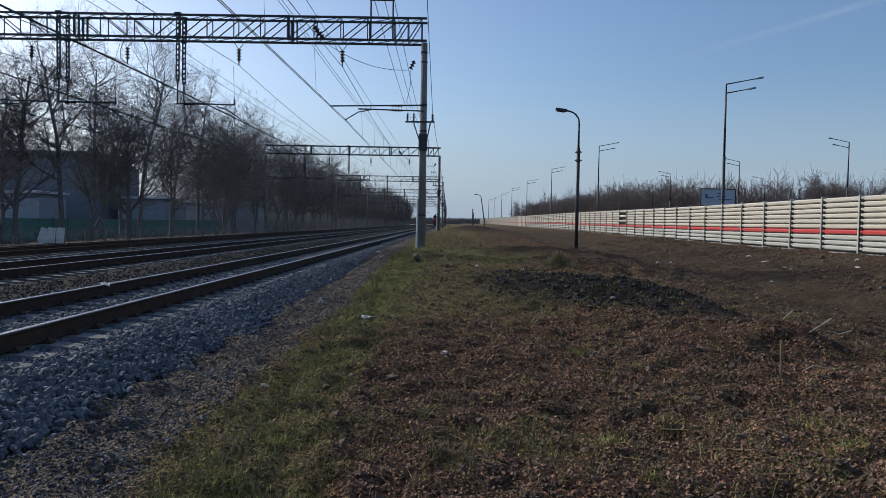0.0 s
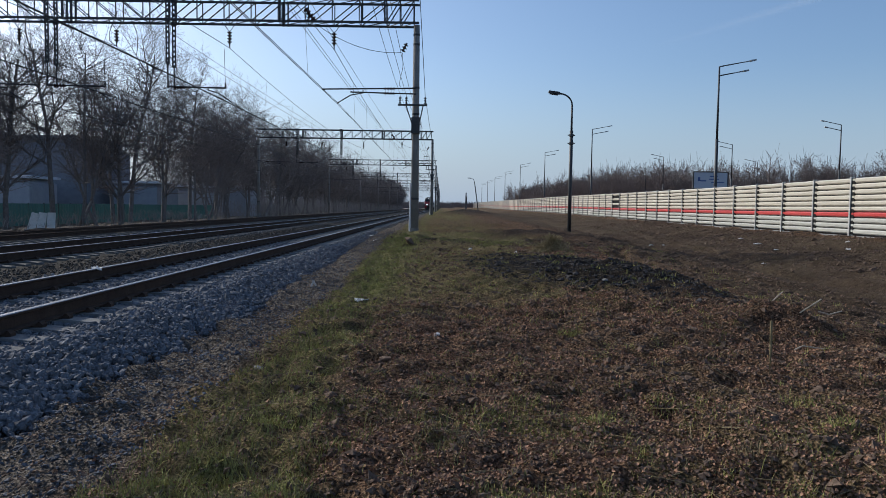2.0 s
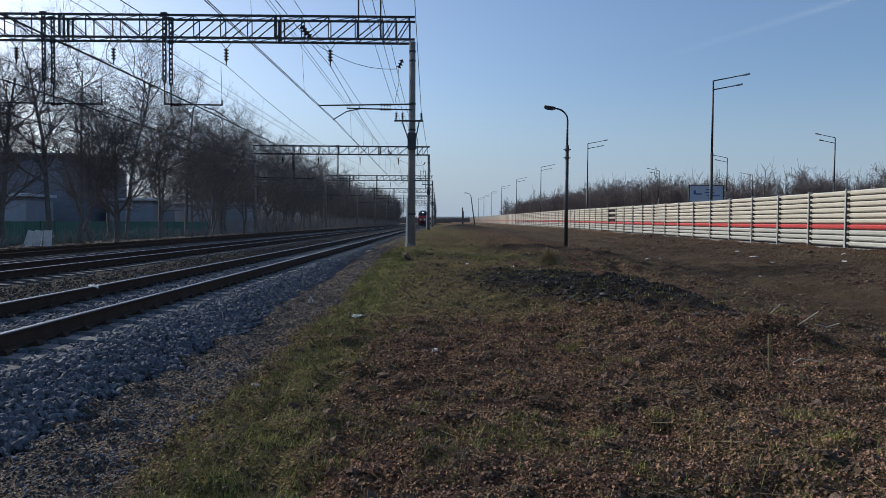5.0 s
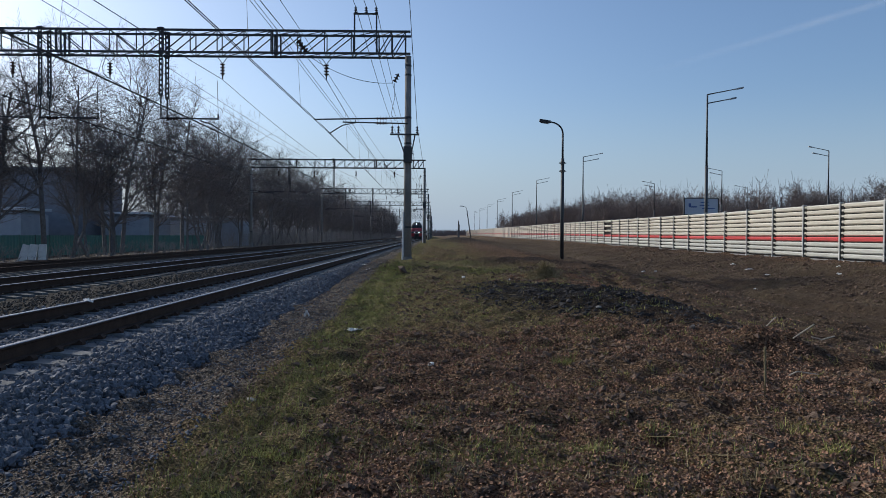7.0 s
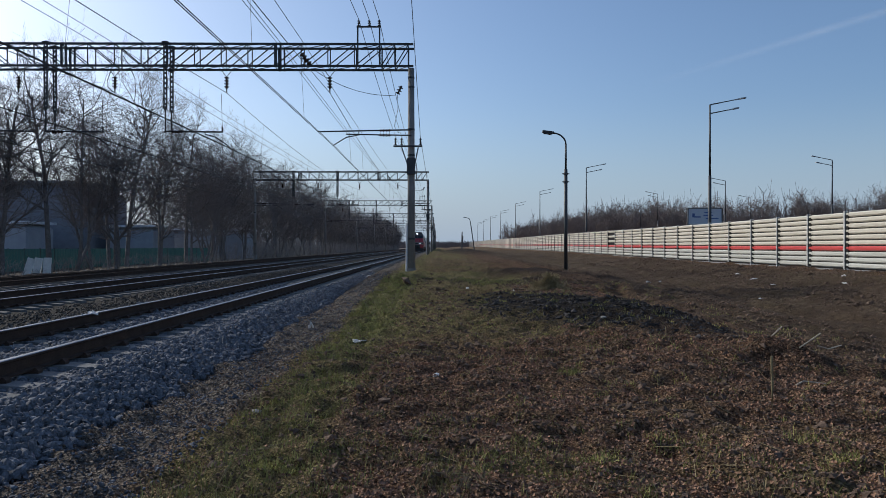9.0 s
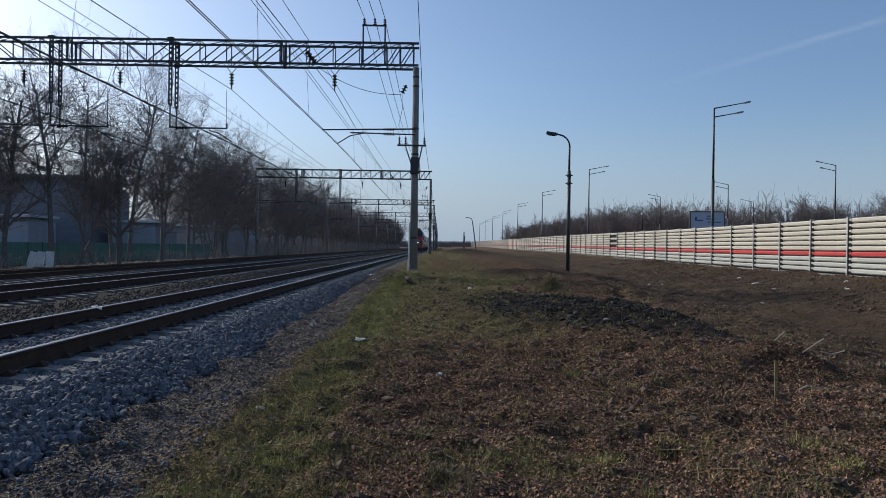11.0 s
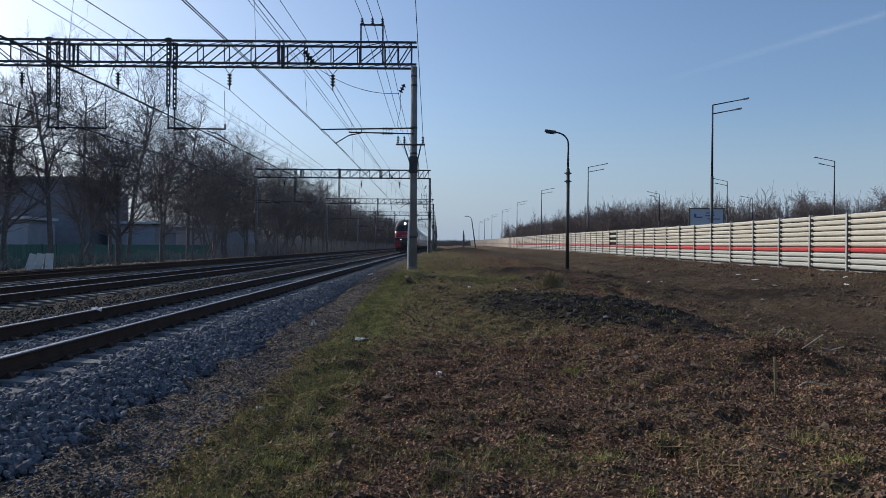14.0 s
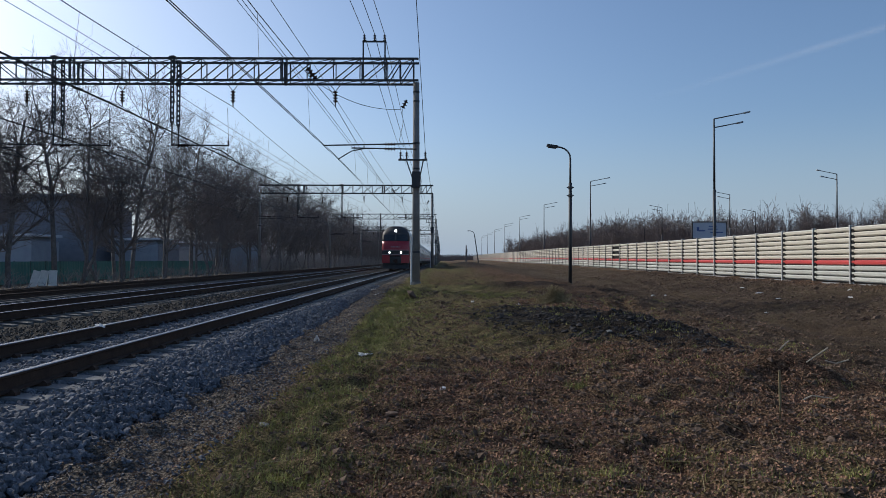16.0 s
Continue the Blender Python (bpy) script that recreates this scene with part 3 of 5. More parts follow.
def lattice_post(bm, x, y, z0, z1, w):
    for s in (-1, 1):
        beam(bm, (x + s * w / 2, y, z0), (x + s * w / 2, y, z1), 0.05, 0.07)
    n = max(2, int((z1 - z0) / 0.24))
    for i in range(n + 1):
        z = z0 + (z1 - z0) * i / n
        beam(bm, (x - w / 2, y, z), (x + w / 2, y, z), 0.02, 0.1)


def build_portal():
    p = thing("catenary_portal", 0, PORTALS[1], 0, "rigid steel lattice portal on concrete masts over four tracks", "catenary portal", "portals along the line")
    base = 0.4
    for x, lab in ((-1.3, "tapered concrete mast with a whitewashed, sunlit edge"), (-23.75, "tapered concrete mast at the tree side")):
        bm = bmesh.new()
        tube(bm, (x, base, -0.3), (x, base, TRUSS_LOW), 0.2, 0.145, 14)
        m = part("mast", bm, CONCRETE, p, lab, True)
        for z in (1.95, 6.0, 7.25, 9.3, 9.75):
            r = 0.2 - 0.055 * z / 10 + 0.012
            bm = bmesh.new()
            tube(bm, (x, base, z), (x, base, z + 0.09), r, r, 14)
            part("clamp_band", bm, STEEL, m, "dark steel clamp")
        bm = bmesh.new()
        tube(bm, (x, base, -0.3), (x, base, 0.56), 0.27, 0.24, 14)
        part("footing", bm, CONCRETE, m)
    # added white tube: the mast's whitewash and its sunlit edge in one
    bm = bmesh.new()
    tube(bm, (-1.53, base - 0.06, 0.3), (-1.5, base - 0.06, 2.75), 0.055, 0.05, 10)
    part("sunlit_whitewash_edge", bm, WHITEWASH, p, "white tube for the whitewashed and sunlit edge on the track side")
    # chords
    for y in (0, TRUSS_D):
        for z in (TRUSS_LOW, TRUSS_TOP):
            bm = bmesh.new()
            beam(bm, (TRUSS_L, y, z), (TRUSS_R, y, z), 0.075, 0.075)
            beam(bm, (TRUSS_L, y - 0.03, z + 0.045), (TRUSS_R, y - 0.03, z + 0.045), 0.03, 0.03)
            part("truss_chord", bm, STEEL, p)
    # two short panels at the mast, then even ones
    nodes = [TRUSS_R - 0.25, TRUSS_R - 0.9, TRUSS_R - 1.55]
    while nodes[-1] - 1.275 > TRUSS_L:
        nodes.append(nodes[-1] - 1.275)
    for y in (0, TRUSS_D):
        for i, x in enumerate(nodes):
            bm = bmesh.new()
            beam(bm, (x, y, TRUSS_LOW), (x, y, TRUSS_TOP), 0.045, 0.045)
            part("truss_vertical", bm, STEEL, p)
            if i + 1 < len(nodes):
                bm = bmesh.new()
                a, b = (nodes[i + 1], x) if x > -13 else (x, nodes[i + 1])
                beam(bm, (a, y, TRUSS_LOW), (b, y, TRUSS_TOP), 0.045, 0.045)
                part("truss_diagonal", bm, STEEL, p)
    for z in (TRUSS_LOW, TRUSS_TOP):
        for x, x2 in zip(nodes, nodes[1:]):
            bm = bmesh.new()
            beam(bm, (x, 0, z), (x2, TRUSS_D, z), 0.03, 0.03)
            beam(bm, (x, 0, z), (x, TRUSS_D, z), 0.03, 0.03)
            part("truss_lacing", bm, STEEL, p)
    # splice frames
    for x in (-7.75, -18.0):
        for y in (0, TRUSS_D):
            for o, w in ((0, 0.08), (0.22, 0.06)):
                bm = bmesh.new()
                beam(bm, (x + o, y, TRUSS_LOW - 0.05), (x + o, y, TRUSS_TOP + 0.05), w, 0.1)
                part("splice_plate", bm, STEEL, p)
    # hangers with registration tubes
    for hx in HANGERS:
        h = bmesh.new()
        for y in (0, TRUSS_D):
            lattice_post(h, hx, y, 8.2, TRUSS_TOP + 0.1, 0.13)
            box(h, hx, y, TRUSS_TOP + 0.08, 0.3, 0.16, 0.08)
            box(h, hx, y, TRUSS_LOW, 0.24, 0.13, 0.18)
            tube(h, (hx, y, 7.1), (hx, y, 8.3), 0.035, 0.035, 6)
        ho = part("hanger", h, STEEL, p, "steel lattice hanger")
        bm = bmesh.new()
        tube(bm, (hx - 0.05, 0, 7.13), (hx + 2.75, 0, 7.1), 0.04, 0.04, 6)
        tube(bm, (hx - 0.05, TRUSS_D, 7.13), (hx + 0.4, 0, 7.13), 0.03, 0.03, 6)
        tube(bm, (hx + 2.72, 0, 7.1), (hx + 2.72, 0, 7.35), 0.04, 0.04, 6)
        tube(bm, (hx + 2.72, 0, 7.3), (hx + 2.66, 0.05, MESSENGER - 0.05), 0.014, 0.014, 4)
        pipe(bm, [(hx + 1.9, 0, 7.0), (hx + 2.4, 0, 6.85), (hx + 3.0, 0, CONTACT)], 0.028)
        tube(bm, (hx + 1.9, 0, 7.12), (hx + 1.9, 0, 6.98), 0.03, 0.03, 6)
        part("registration_tube", bm, STEEL, ho)
        bm = bmesh.new()
        disc_stack(bm, (hx + 0.3, 0, 7.1), (hx + 0.85, 0, 7.1), 0.09, 4)
        part("insulator", bm, GLAZE, ho)
    # cantilevers on the masts
    for mx, s in ((-1.3, -1), (-23.75, 1)):
        bm = bmesh.new()
        tube(bm, (mx, 0.2, 7.25), (mx + s * 4.45, 0, 7.12), 0.04, 0.035, 6)
        tube(bm, (mx, 0.2, 6.98), (mx + s * 3.1, 0, 7.0), 0.035, 0.035, 6)
        tube(bm, (mx + s * 2.5, 0, 7.12), (mx + s * 2.5, 0, 6.95), 0.025, 0.025, 6)
        pipe(bm, [(mx + s * 2.45, 0, 6.98), (mx + s * 3.1, 0, 6.85), (mx + s * 3.75, 0, CONTACT)], 0.028)
        c = part("cantilever", bm, STEEL, p, "slim steel cantilever tubes")
        bm = bmesh.new()
        for z in (7.2, 6.98):
            disc_stack(bm, (mx + s * 1.0, 0.15, z), (mx + s * 1.55, 0.12, z), 0.09, 4)
        part("insulator", bm, GLAZE, c)
    # crossarm with pin insulators on the field side
    bm = bmesh.new()
    beam(bm, (-2.15, 0.15, 6.45), (-0.75, 0.15, 6.45), 0.08, 0.08)
    beam(bm, (-1.75, 0.15, 6.4), (-1.35, 0.2, 5.2), 0.05, 0.05)
    beam(bm, (-0.95, 0.15, 6.4), (-1.2, 0.2, 5.2), 0.05, 0.05)
    box(bm, -1.3, 0.24, 5.5, 0.4, 0.35, 0.8)
    ca = part("crossarm", bm, STEEL, p)
    for x in (-2.05, -1.75, -0.85):
        bm = bmesh.new()
        disc_stack(bm, (x, 0.15, 6.5), (x, 0.15, 6.85), 0.075, 3)
        part("insulator", bm, GLAZE, ca)
    # top frame with three insulators
    bm = bmesh.new()
    for x in (-3.85, -2.8):
        beam(bm, (x, 0, TRUSS_LOW), (x, 0, 12.15), 0.07, 0.07)
    beam(bm, (-3.9, 0, 12.15), (-2.75, 0, 12.15), 0.07, 0.07)
    tf = part("top_frame", bm, STEEL, p)
    for x in (-3.8, -3.3, -2.82):
        bm = bmesh.new()
        disc_stack(bm, (x, 0, 12.18), (x, 0, 12.5), 0.08, 3)
        part("insulator", bm, GLAZE, tf)
    # strings that carry the messenger wires
    for ax in CARRIED:
        bm = bmesh.new()
        for s in (-1, 1):
            tube(bm, (ax + s * 0.4, 0.1, TRUSS_LOW), (ax, 0.1, TRUSS_LOW - 0.5), 0.018, 0.018, 5)
        st = part("suspension_link", bm, STEEL, p)
        bm = bmesh.new()
        disc_stack(bm, (ax, 0.1, TRUSS_LOW - 0.5), (ax, 0.1, MESSENGER + 0.2), 0.13, 4)
        tube(bm, (ax, 0.1, MESSENGER + 0.21), (ax, 0.1, MESSENGER), 0.03, 0.03, 6)
        part("insulator", bm, GLAZE, st)
    # strain insulator and slack jumper to the mast
    bm = bmesh.new()
    disc_stack(bm, (-6.55, 0, 10.85), (-6.1, 0, 10.3), 0.15, 4)
    part("insulator", bm, GLAZE, p)
    bm = bmesh.new()
    disc_stack(bm, (-1.95, 0.1, 8.95), (-1.75, 0.1, 9.35), 0.13, 3)
    part("insulator", bm, GLAZE, p)
    bm = bmesh.new()
    pts = []
    for i in range(15):
        t = i / 14
        pts.append((-6.1 + 4.1 * t, 0.1, 10.2 - 1.3 * t - 1.6 * t * (1 - t)))
    pipe(bm, pts, 0.013, 4)
    pipe(bm, [(-1.95, 0.1, 8.9), (-1.93, 0.1, 8.2), (-2.1, 0.12, 7.4), (-1.9, 0.15, 7.1)], 0.013, 4)
    part("jumper_cable", bm, WIRE, p)
    bm = bmesh.new()
    pipe(bm, [(-15.45, 0.1, TRUSS_LOW + 0.4), (-15.65, 0.1, TRUSS_LOW - 0.1), (-15.85, 0.1, 9.6), (-15.82, 0.1, 9.25), (-15.5, 0.1, MESSENGER)], 0.02, 5)
    pipe(bm, [(-15.1, 0.1, TRUSS_LOW + 0.5), (-14.8, 0.1, TRUSS_LOW), (-14.55, 0.1, 9.7), (-14.5, 0.1, 9.2), (-14.56, 0.1, 8.6)], 0.02, 5)
    part("jumper_loop", bm, WIRE, p)
    return p


portal = build_portal()
for y in PORTALS:
    if y != PORTALS[1]:
        copy_thing(portal, pose(0, y, 0))


def build_lines():
    names = ("overhead contact line above the near track", "overhead contact line above the second track", "overhead contact line above the third track", "overhead contact line above the outer track")
    for k, ax in enumerate(AXES):
        line = thing("overhead_line", 0, 0, 0, names[k], "overhead line", "overhead lines")
        wires, mess = ([], []), []
        for i, (ya, yb) in enumerate(zip(PORTALS, PORTALS[1:])):
            za, zb = (0.22 if i % 2 else -0.22), (-0.22 if i % 2 else 0.22)
            for o, w in ((-0.03, wires[0]), (0.03, wires[1])):
                w.append((ax + za + o, ya, CONTACT))
                if yb == PORTALS[-1]:
                    w.append((ax + zb + o, yb, CONTACT))
            n = 8
            pts = []
            for j in range(n + 1):
                t = j / n
                pts.append((CARRIED[k] + (za + (zb - za) * t) * 0.1, ya + (yb - ya) * t, MESSENGER - 0.65 * 4 * t * (1 - t)))
            mess += pts if not mess else pts[1:]
            for j in range(1, n):
                if ya > 160 and j % 2:
                    continue
                bm = bmesh.new()
                t = j / n
                tube(bm, pts[j], (ax + za + (zb - za) * t, pts[j][1], CONTACT), 0.006, 0.006, 4, False)
                part("dropper", bm, WIRE, line, fix=False)
        for name, pts, r in (("contact_wire", wires[0], 0.016), ("contact_wire", wires[1], 0.016), ("messenger_wire", mess, 0.017)):
            bm = bmesh.new()
            pipe(bm, pts, r, 4)
            part(name, bm, WIRE, line)
    for x, z, sag, lab in ((-3.8, 12.5, 1.0, "thin dark feeder wire over the portals"), (-3.3, 12.5, 0.9, "thin dark feeder wire over the portals"), (-2.82, 12.5, 1.1, "thin dark feeder wire over the portals"), (-6.5, 11.46, 0.15, "bare feeder cable over the near track"), (-7.65, 11.3, 0.15, "bare feeder cable between the tracks"), (-7.4, 11.2, 0.1, "bare feeder cable between the tracks"),
                           (-15.6, 11.4, 0.15, "bare feeder cable over the second track"), (-16.4, 11.36, 0.15, "bare feeder cable over the third track")):
        bm = bmesh.new()
        pts = [(x, ya + (yb - ya) * j / 8, z - sag * 4 * (j / 8) * (1 - j / 8)) for ya, yb in zip(PORTALS, PORTALS[1:]) for j in range(8)]
        pipe(bm, pts + [(x, PORTALS[-1], z)], 0.016, 4)
        tagged(part("feeder_wire", bm, WIRE), lab, "wire", "feeder wires")


build_lines()
bm = bmesh.new()
pipe(bm, [(-0.9, -24.0, 22.0), (-0.88, 6.0, 13.9), (-0.85, PORTALS[1] + 0.15, 6.87)] + [(-0.85, y + 0.15, 6.87) for y in PORTALS[2:]], 0.012, 4)
tagged(part("feeder_wire", bm, WIRE), "thin side wire that climbs away over the verge", "wire", "feeder wires")


# ---- sound fence of cream boards ----
PANEL = 3.03


def build_fence():
    f = thing("fence_panel", FENCE_X, 0, 0, "cream metal board fence panel with one red board", "fence", "fence panels along the road")
    bm = bmesh.new()
    # H-section post, flange towards the track
    box(bm, -0.095, 0, 1.25, 0.014, 0.1, 2.52)
    box(bm, 0.045, 0, 1.25, 0.014, 0.1, 2.52)
    box(bm, -0.025, 0, 1.25, 0.13, 0.012, 2.52)
    part("post", bm, POST, f, "grey steel H-section post")
    pitch = 0.237
    meshes = {}
    for m in (PALE, CREAM, RED):
        bm = bmesh.new()
        sec = [(0.02, 0.0), (0.0, 0.012), (-0.04, 0.05), (-0.045, 0.15), (-0.01, 0.192), (0.02, 0.2)]
        extrude_section(bm, sec, 0.05, PANEL - 0.22)
        extrude_section(bm, [(0.015, 0.09), (-0.052, 0.09), (-0.052, 0.175), (0.015, 0.185)], PANEL - 0.23, PANEL - 0.03)
        finish(bm)
        me = bpy.data.meshes.new("board")
        bm.to_mesh(me)
        bm.free()
        me.materials.append(m)
        meshes[m] = me
    for i in range(10):
        shared("board", meshes[PALE if i < 3 else RED if i == 3 else CREAM], f, pose(0, 0, 0.12 + i * pitch))
    # dark sheet and joint strip: shadow of the gaps, put in as colour
    bm = bmesh.new()
    box(bm, 0.03, PANEL / 2, 1.28, 0.012, PANEL - 0.1, 2.34)
    box(bm, -0.012, PANEL - 0.13, 1.28, 0.07, 0.19, 2.34)
    part("shade_backing", bm, GAP_SHADE, f, "dark sheet that stands in for the shade between the boards")
    bm = bmesh.new()
    box(bm, 0.0, PANEL / 2, -0.12, 0.14, PANEL, 0.34)
    part("plinth", bm, CONCRETE, f)
    y = 6.0
    f.matrix_basis = pose(FENCE_X, y, fence_z(y))
    vs, fs, base = [], [], 0
    while y < 390:
        y += PANEL
        z = float(fence_z(y))
        if y < 160:
            made = copy_thing(f, pose(FENCE_X, y, z))
            if 69 < y < 72:
                # a broken panel with boards gone
                made["label"] = "broken cream fence panel with several boards missing"
                for o in [c for c in made.children if c.name.startswith("board")][4:10:2]:
                    bpy.data.objects.remove(o)
        else:
            for bz, h, mi in ((0.12, 0.70, 0), (0.83, 0.23, 1), (1.07, 1.42, 0)):
                v = [(FENCE_X + dx, y + dy, z + bz + dz) for dx in (-0.04, 0.02) for dy in (0.06, PANEL - 0.06) for dz in (0, h)]
                vs += v
                for q in ((0, 1, 3, 2), (4, 6, 7, 5), (0, 2, 6, 4), (1, 5, 7, 3), (0, 4, 5, 1), (2, 3, 7, 6)):
                    fs.append((tuple(base + a for a in q), mi))
                base += 8
            v = [(FENCE_X + dx, y + dy, z + dz) for dx in (-0.15, 0.04) for dy in (-0.05, 0.05) for dz in (0, 2.5)]
            vs += v
            for q in ((0, 1, 3, 2), (4, 6, 7, 5), (0, 2, 6, 4), (1, 5, 7, 3), (0, 4, 5, 1), (2, 3, 7, 6)):
                fs.append((tuple(base + a for a in q), 2))
            base += 8
    ob = raw("far_fence", vs, [a for a, _ in fs], [CREAM, RED, POST], "far stretch of the cream fence with a red stripe", "fence", "stuff")
    for p, (_, mi) in zip(ob.data.polygons, fs):
        p.material_index = mi


build_fence()


# ---- street lamps ----
def cobra_head(bm, p, d):
    """A flat lantern at p that points along d."""
    p, d = Vector(p), Vector(d).normalized()
    q = d.to_track_quat("Y", "Z").to_matrix()
    for s, w, h in ((0.0, 0.1, 0.08), (0.35, 0.24, 0.11)):
        box(bm, *(p + d * (s + 0.2)), w, 0.42, h, q)


def road_lamp(x, y, z, height, side, reach=2.6, double=True):
    t = thing("street_lamp", x, y, z, "tall dark steel street lamp with two slanting arms" if double else "slim street lamp with one slanting arm", "street lamp", "road lamps behind the fence")
    bm = bmesh.new()
    tube(bm, (0, 0, -0.3), (0, 0, height * 0.55), 0.13, 0.11, 10)
    tube(bm, (0, 0, height * 0.55), (0, 0, height), 0.085, 0.06, 10)
    tube(bm, (0, 0, 0), (0, 0, 0.5), 0.17, 0.15, 10)
    part("pole", bm, POLE, t, "", True)
    for dz, r in ((0, reach), (-0.65, reach * 0.8))[:2 if double else 1]:
        bm = bmesh.new()
        d = Vector((side, 0, 0.2))
        tip = Vector((side * (r - 0.7), 0, height + dz + 0.2 * (r - 0.7)))
        tube(bm, (0, 0, height + dz), tip, 0.045, 0.035, 8)
        arm = part("arm", bm, POLE, t)
        bm = bmesh.new()
        cobra_head(bm, tip, d)
        part("lantern", bm, GALV, arm, "grey lantern head")
    return t


for i in range(8):
    y = 53.0 + 44.3 * i
    road_lamp(20.1, y, float(fence_z(y)) - 0.2, 12.1 + 0.005 * (y - 53.0) - float(fence_z(y)) + 0.2, 1)
for x, y, top, dbl in ((46.8, 85, 12.2, True), (44.9, 112, 12.2, True), (42.9, 140, 12.2, True), (62.0, 142, 11.6, False), (48.8, 173, 11.8, True)):
    road_lamp(x, y, 0.3, top - 0.6, -1, 2.4, dbl)


def yard_lamp():
    t = thing("street_lamp", 7.12, 40, gz(7.12, 40), "dark single-arm street lamp standing in bare earth", "street lamp")
    bm = bmesh.new()
    tube(bm, (0, 0, -0.4), (0, 0, 5.6), 0.105, 0.095, 12)
    tube(bm, (0, 0, 5.6), (0, 0, 7.0), 0.06, 0.055, 12)
    pts = [(0, 0, 7.0)]
    for i in range(1, 9):
        a = math.pi / 2 * i / 8
        pts.append((-0.75 + 0.75 * math.cos(a), 0, 7.0 + 0.62 * math.sin(a)))
    pipe(bm, pts, 0.045, 8)
    part("pole", bm, POLE, t, "", True)
    for z in (4.9, 5.35):
        bm = bmesh.new()
        tube(bm, (-0.2, 0, z), (0.2, 0, z), 0.03, 0.03, 6)
        tube(bm, (0, 0, z - 0.06), (0, 0, z + 0.06), 0.13, 0.13, 12)
        part("clamp", bm, STEEL, t)
    bm = bmesh.new()
    q = pose(0, 0, 0, 0, 8, 0).to_3x3()
    box(bm, -1.0, 0, 7.67, 0.62, 0.26, 0.13, q)
    box(bm, -1.02, 0, 7.6, 0.45, 0.2, 0.1, q)
    part("lantern", bm, STEEL, t, "dark cobra-head lantern")


yard_lamp()

# leaning old lamp and timber posts far down the verge
lean = thing("street_lamp", 7.2, 140, 0.6, "old leaning street lamp beyond the verge", "street lamp")
bm = bmesh.new()
tube(bm, (0, 0, -0.3), (-0.9, 0, 6.0), 0.13, 0.08, 8)
pipe(bm, [(-0.9, 0, 6.0), (-1.1, 0, 6.5), (-1.7, 0, 6.7)], 0.06)
part("pole", bm, POLE, lean)
bm = bmesh.new()
box(bm, -1.95, 0, 6.72, 0.6, 0.25, 0.14)
part("lantern", bm, GALV, lean)
for x, y, h in ((4.6, 140, 3.9), (5.1, 150, 3.3), (5.9, 175, 3.0)):
    bm = bmesh.new()
    tube(bm, (0, 0, -0.3), (0.1, 0, h), 0.13, 0.1, 8)
    ob = part("timber_post", bm, BARK)
    ob.matrix_basis = pose(x, y, 0.6)
    tagged(ob, "dark old timber post in rough ground", "post", "timber posts")


def billboard():
    t = thing("billboard", 33.5, 90, 0.6, "pale blue-white road sign board in a dark frame", "road sign", rz=0)
    bm = bmesh.new()
    box(bm, 0, 0, 4.8, 4.2, 0.12, 2.05)
    part("panel", bm, BOARD_WHITE, t)
    bm = bmesh.new()
    for z in (3.75, 5.85):
        box(bm, 0, -0.02, z, 4.4, 0.2, 0.12)
    for x in (-2.15, 2.15):
        box(bm, x, -0.02, 4.8, 0.12, 0.2, 2.2)
    part("frame", bm, STEEL, t)
    for x in (-1.4, 1.4):
        bm = bmesh.new()
        tube(bm, (x, 0.15, -0.5), (x, 0.15, 5.6), 0.1, 0.1, 8)
        part("leg", bm, STEEL, t)
    for x, z, w, h in ((-1.45, 4.95, 0.3, 0.5), (-0.95, 4.75, 0.8, 0.16), (0.4, 5.3, 1.0, 0.13), (0.4, 4.95, 1.2, 0.13), (0.9, 4.55, 1.6, 0.13)):
        bm = bmesh.new()
        box(bm, x, -0.07, z, w, 0.02, h)
        part("lettering_bar", bm, BOARD_BLUE, t)


billboard()


# ---- trees ----
def prism_arrays(segs, n):
    """Many tapered n-sided sticks (p0, p1, r0, r1) as vertex and face arrays."""
    s = np.array(segs, float)
    p0, p1, r0, r1 = s[:, 0:3], s[:, 3:6], s[:, 6], s[:, 7]
    d = p1 - p0
    d = d / np.maximum(np.linalg.norm(d, axis=1, keepdims=True), 1e-6)
    ref = np.where(np.abs(d[:, 2:3]) > 0.9, np.array([[1.0, 0, 0]]), np.array([[0, 0, 1.0]]))
    u = np.cross(d, ref)
    u = u / np.linalg.norm(u, axis=1, keepdims=True)
    w = np.cross(d, u)
    rings = []
    for p, r in ((p0, r0), (p1, r1)):
        for i in range(n):
            a = 2 * math.pi * i / n
            rings.append(p + (u * math.cos(a) + w * math.sin(a)) * r[:, None])
    v = np.stack(rings, 1).reshape(-1, 3)
    f = np.array([[i, (i + 1) % n, n + (i + 1) % n, n + i] for i in range(n)])
    f = (f[None] + (np.arange(len(s)) * 2 * n)[:, None, None]).reshape(-1, 4)
    return v, f


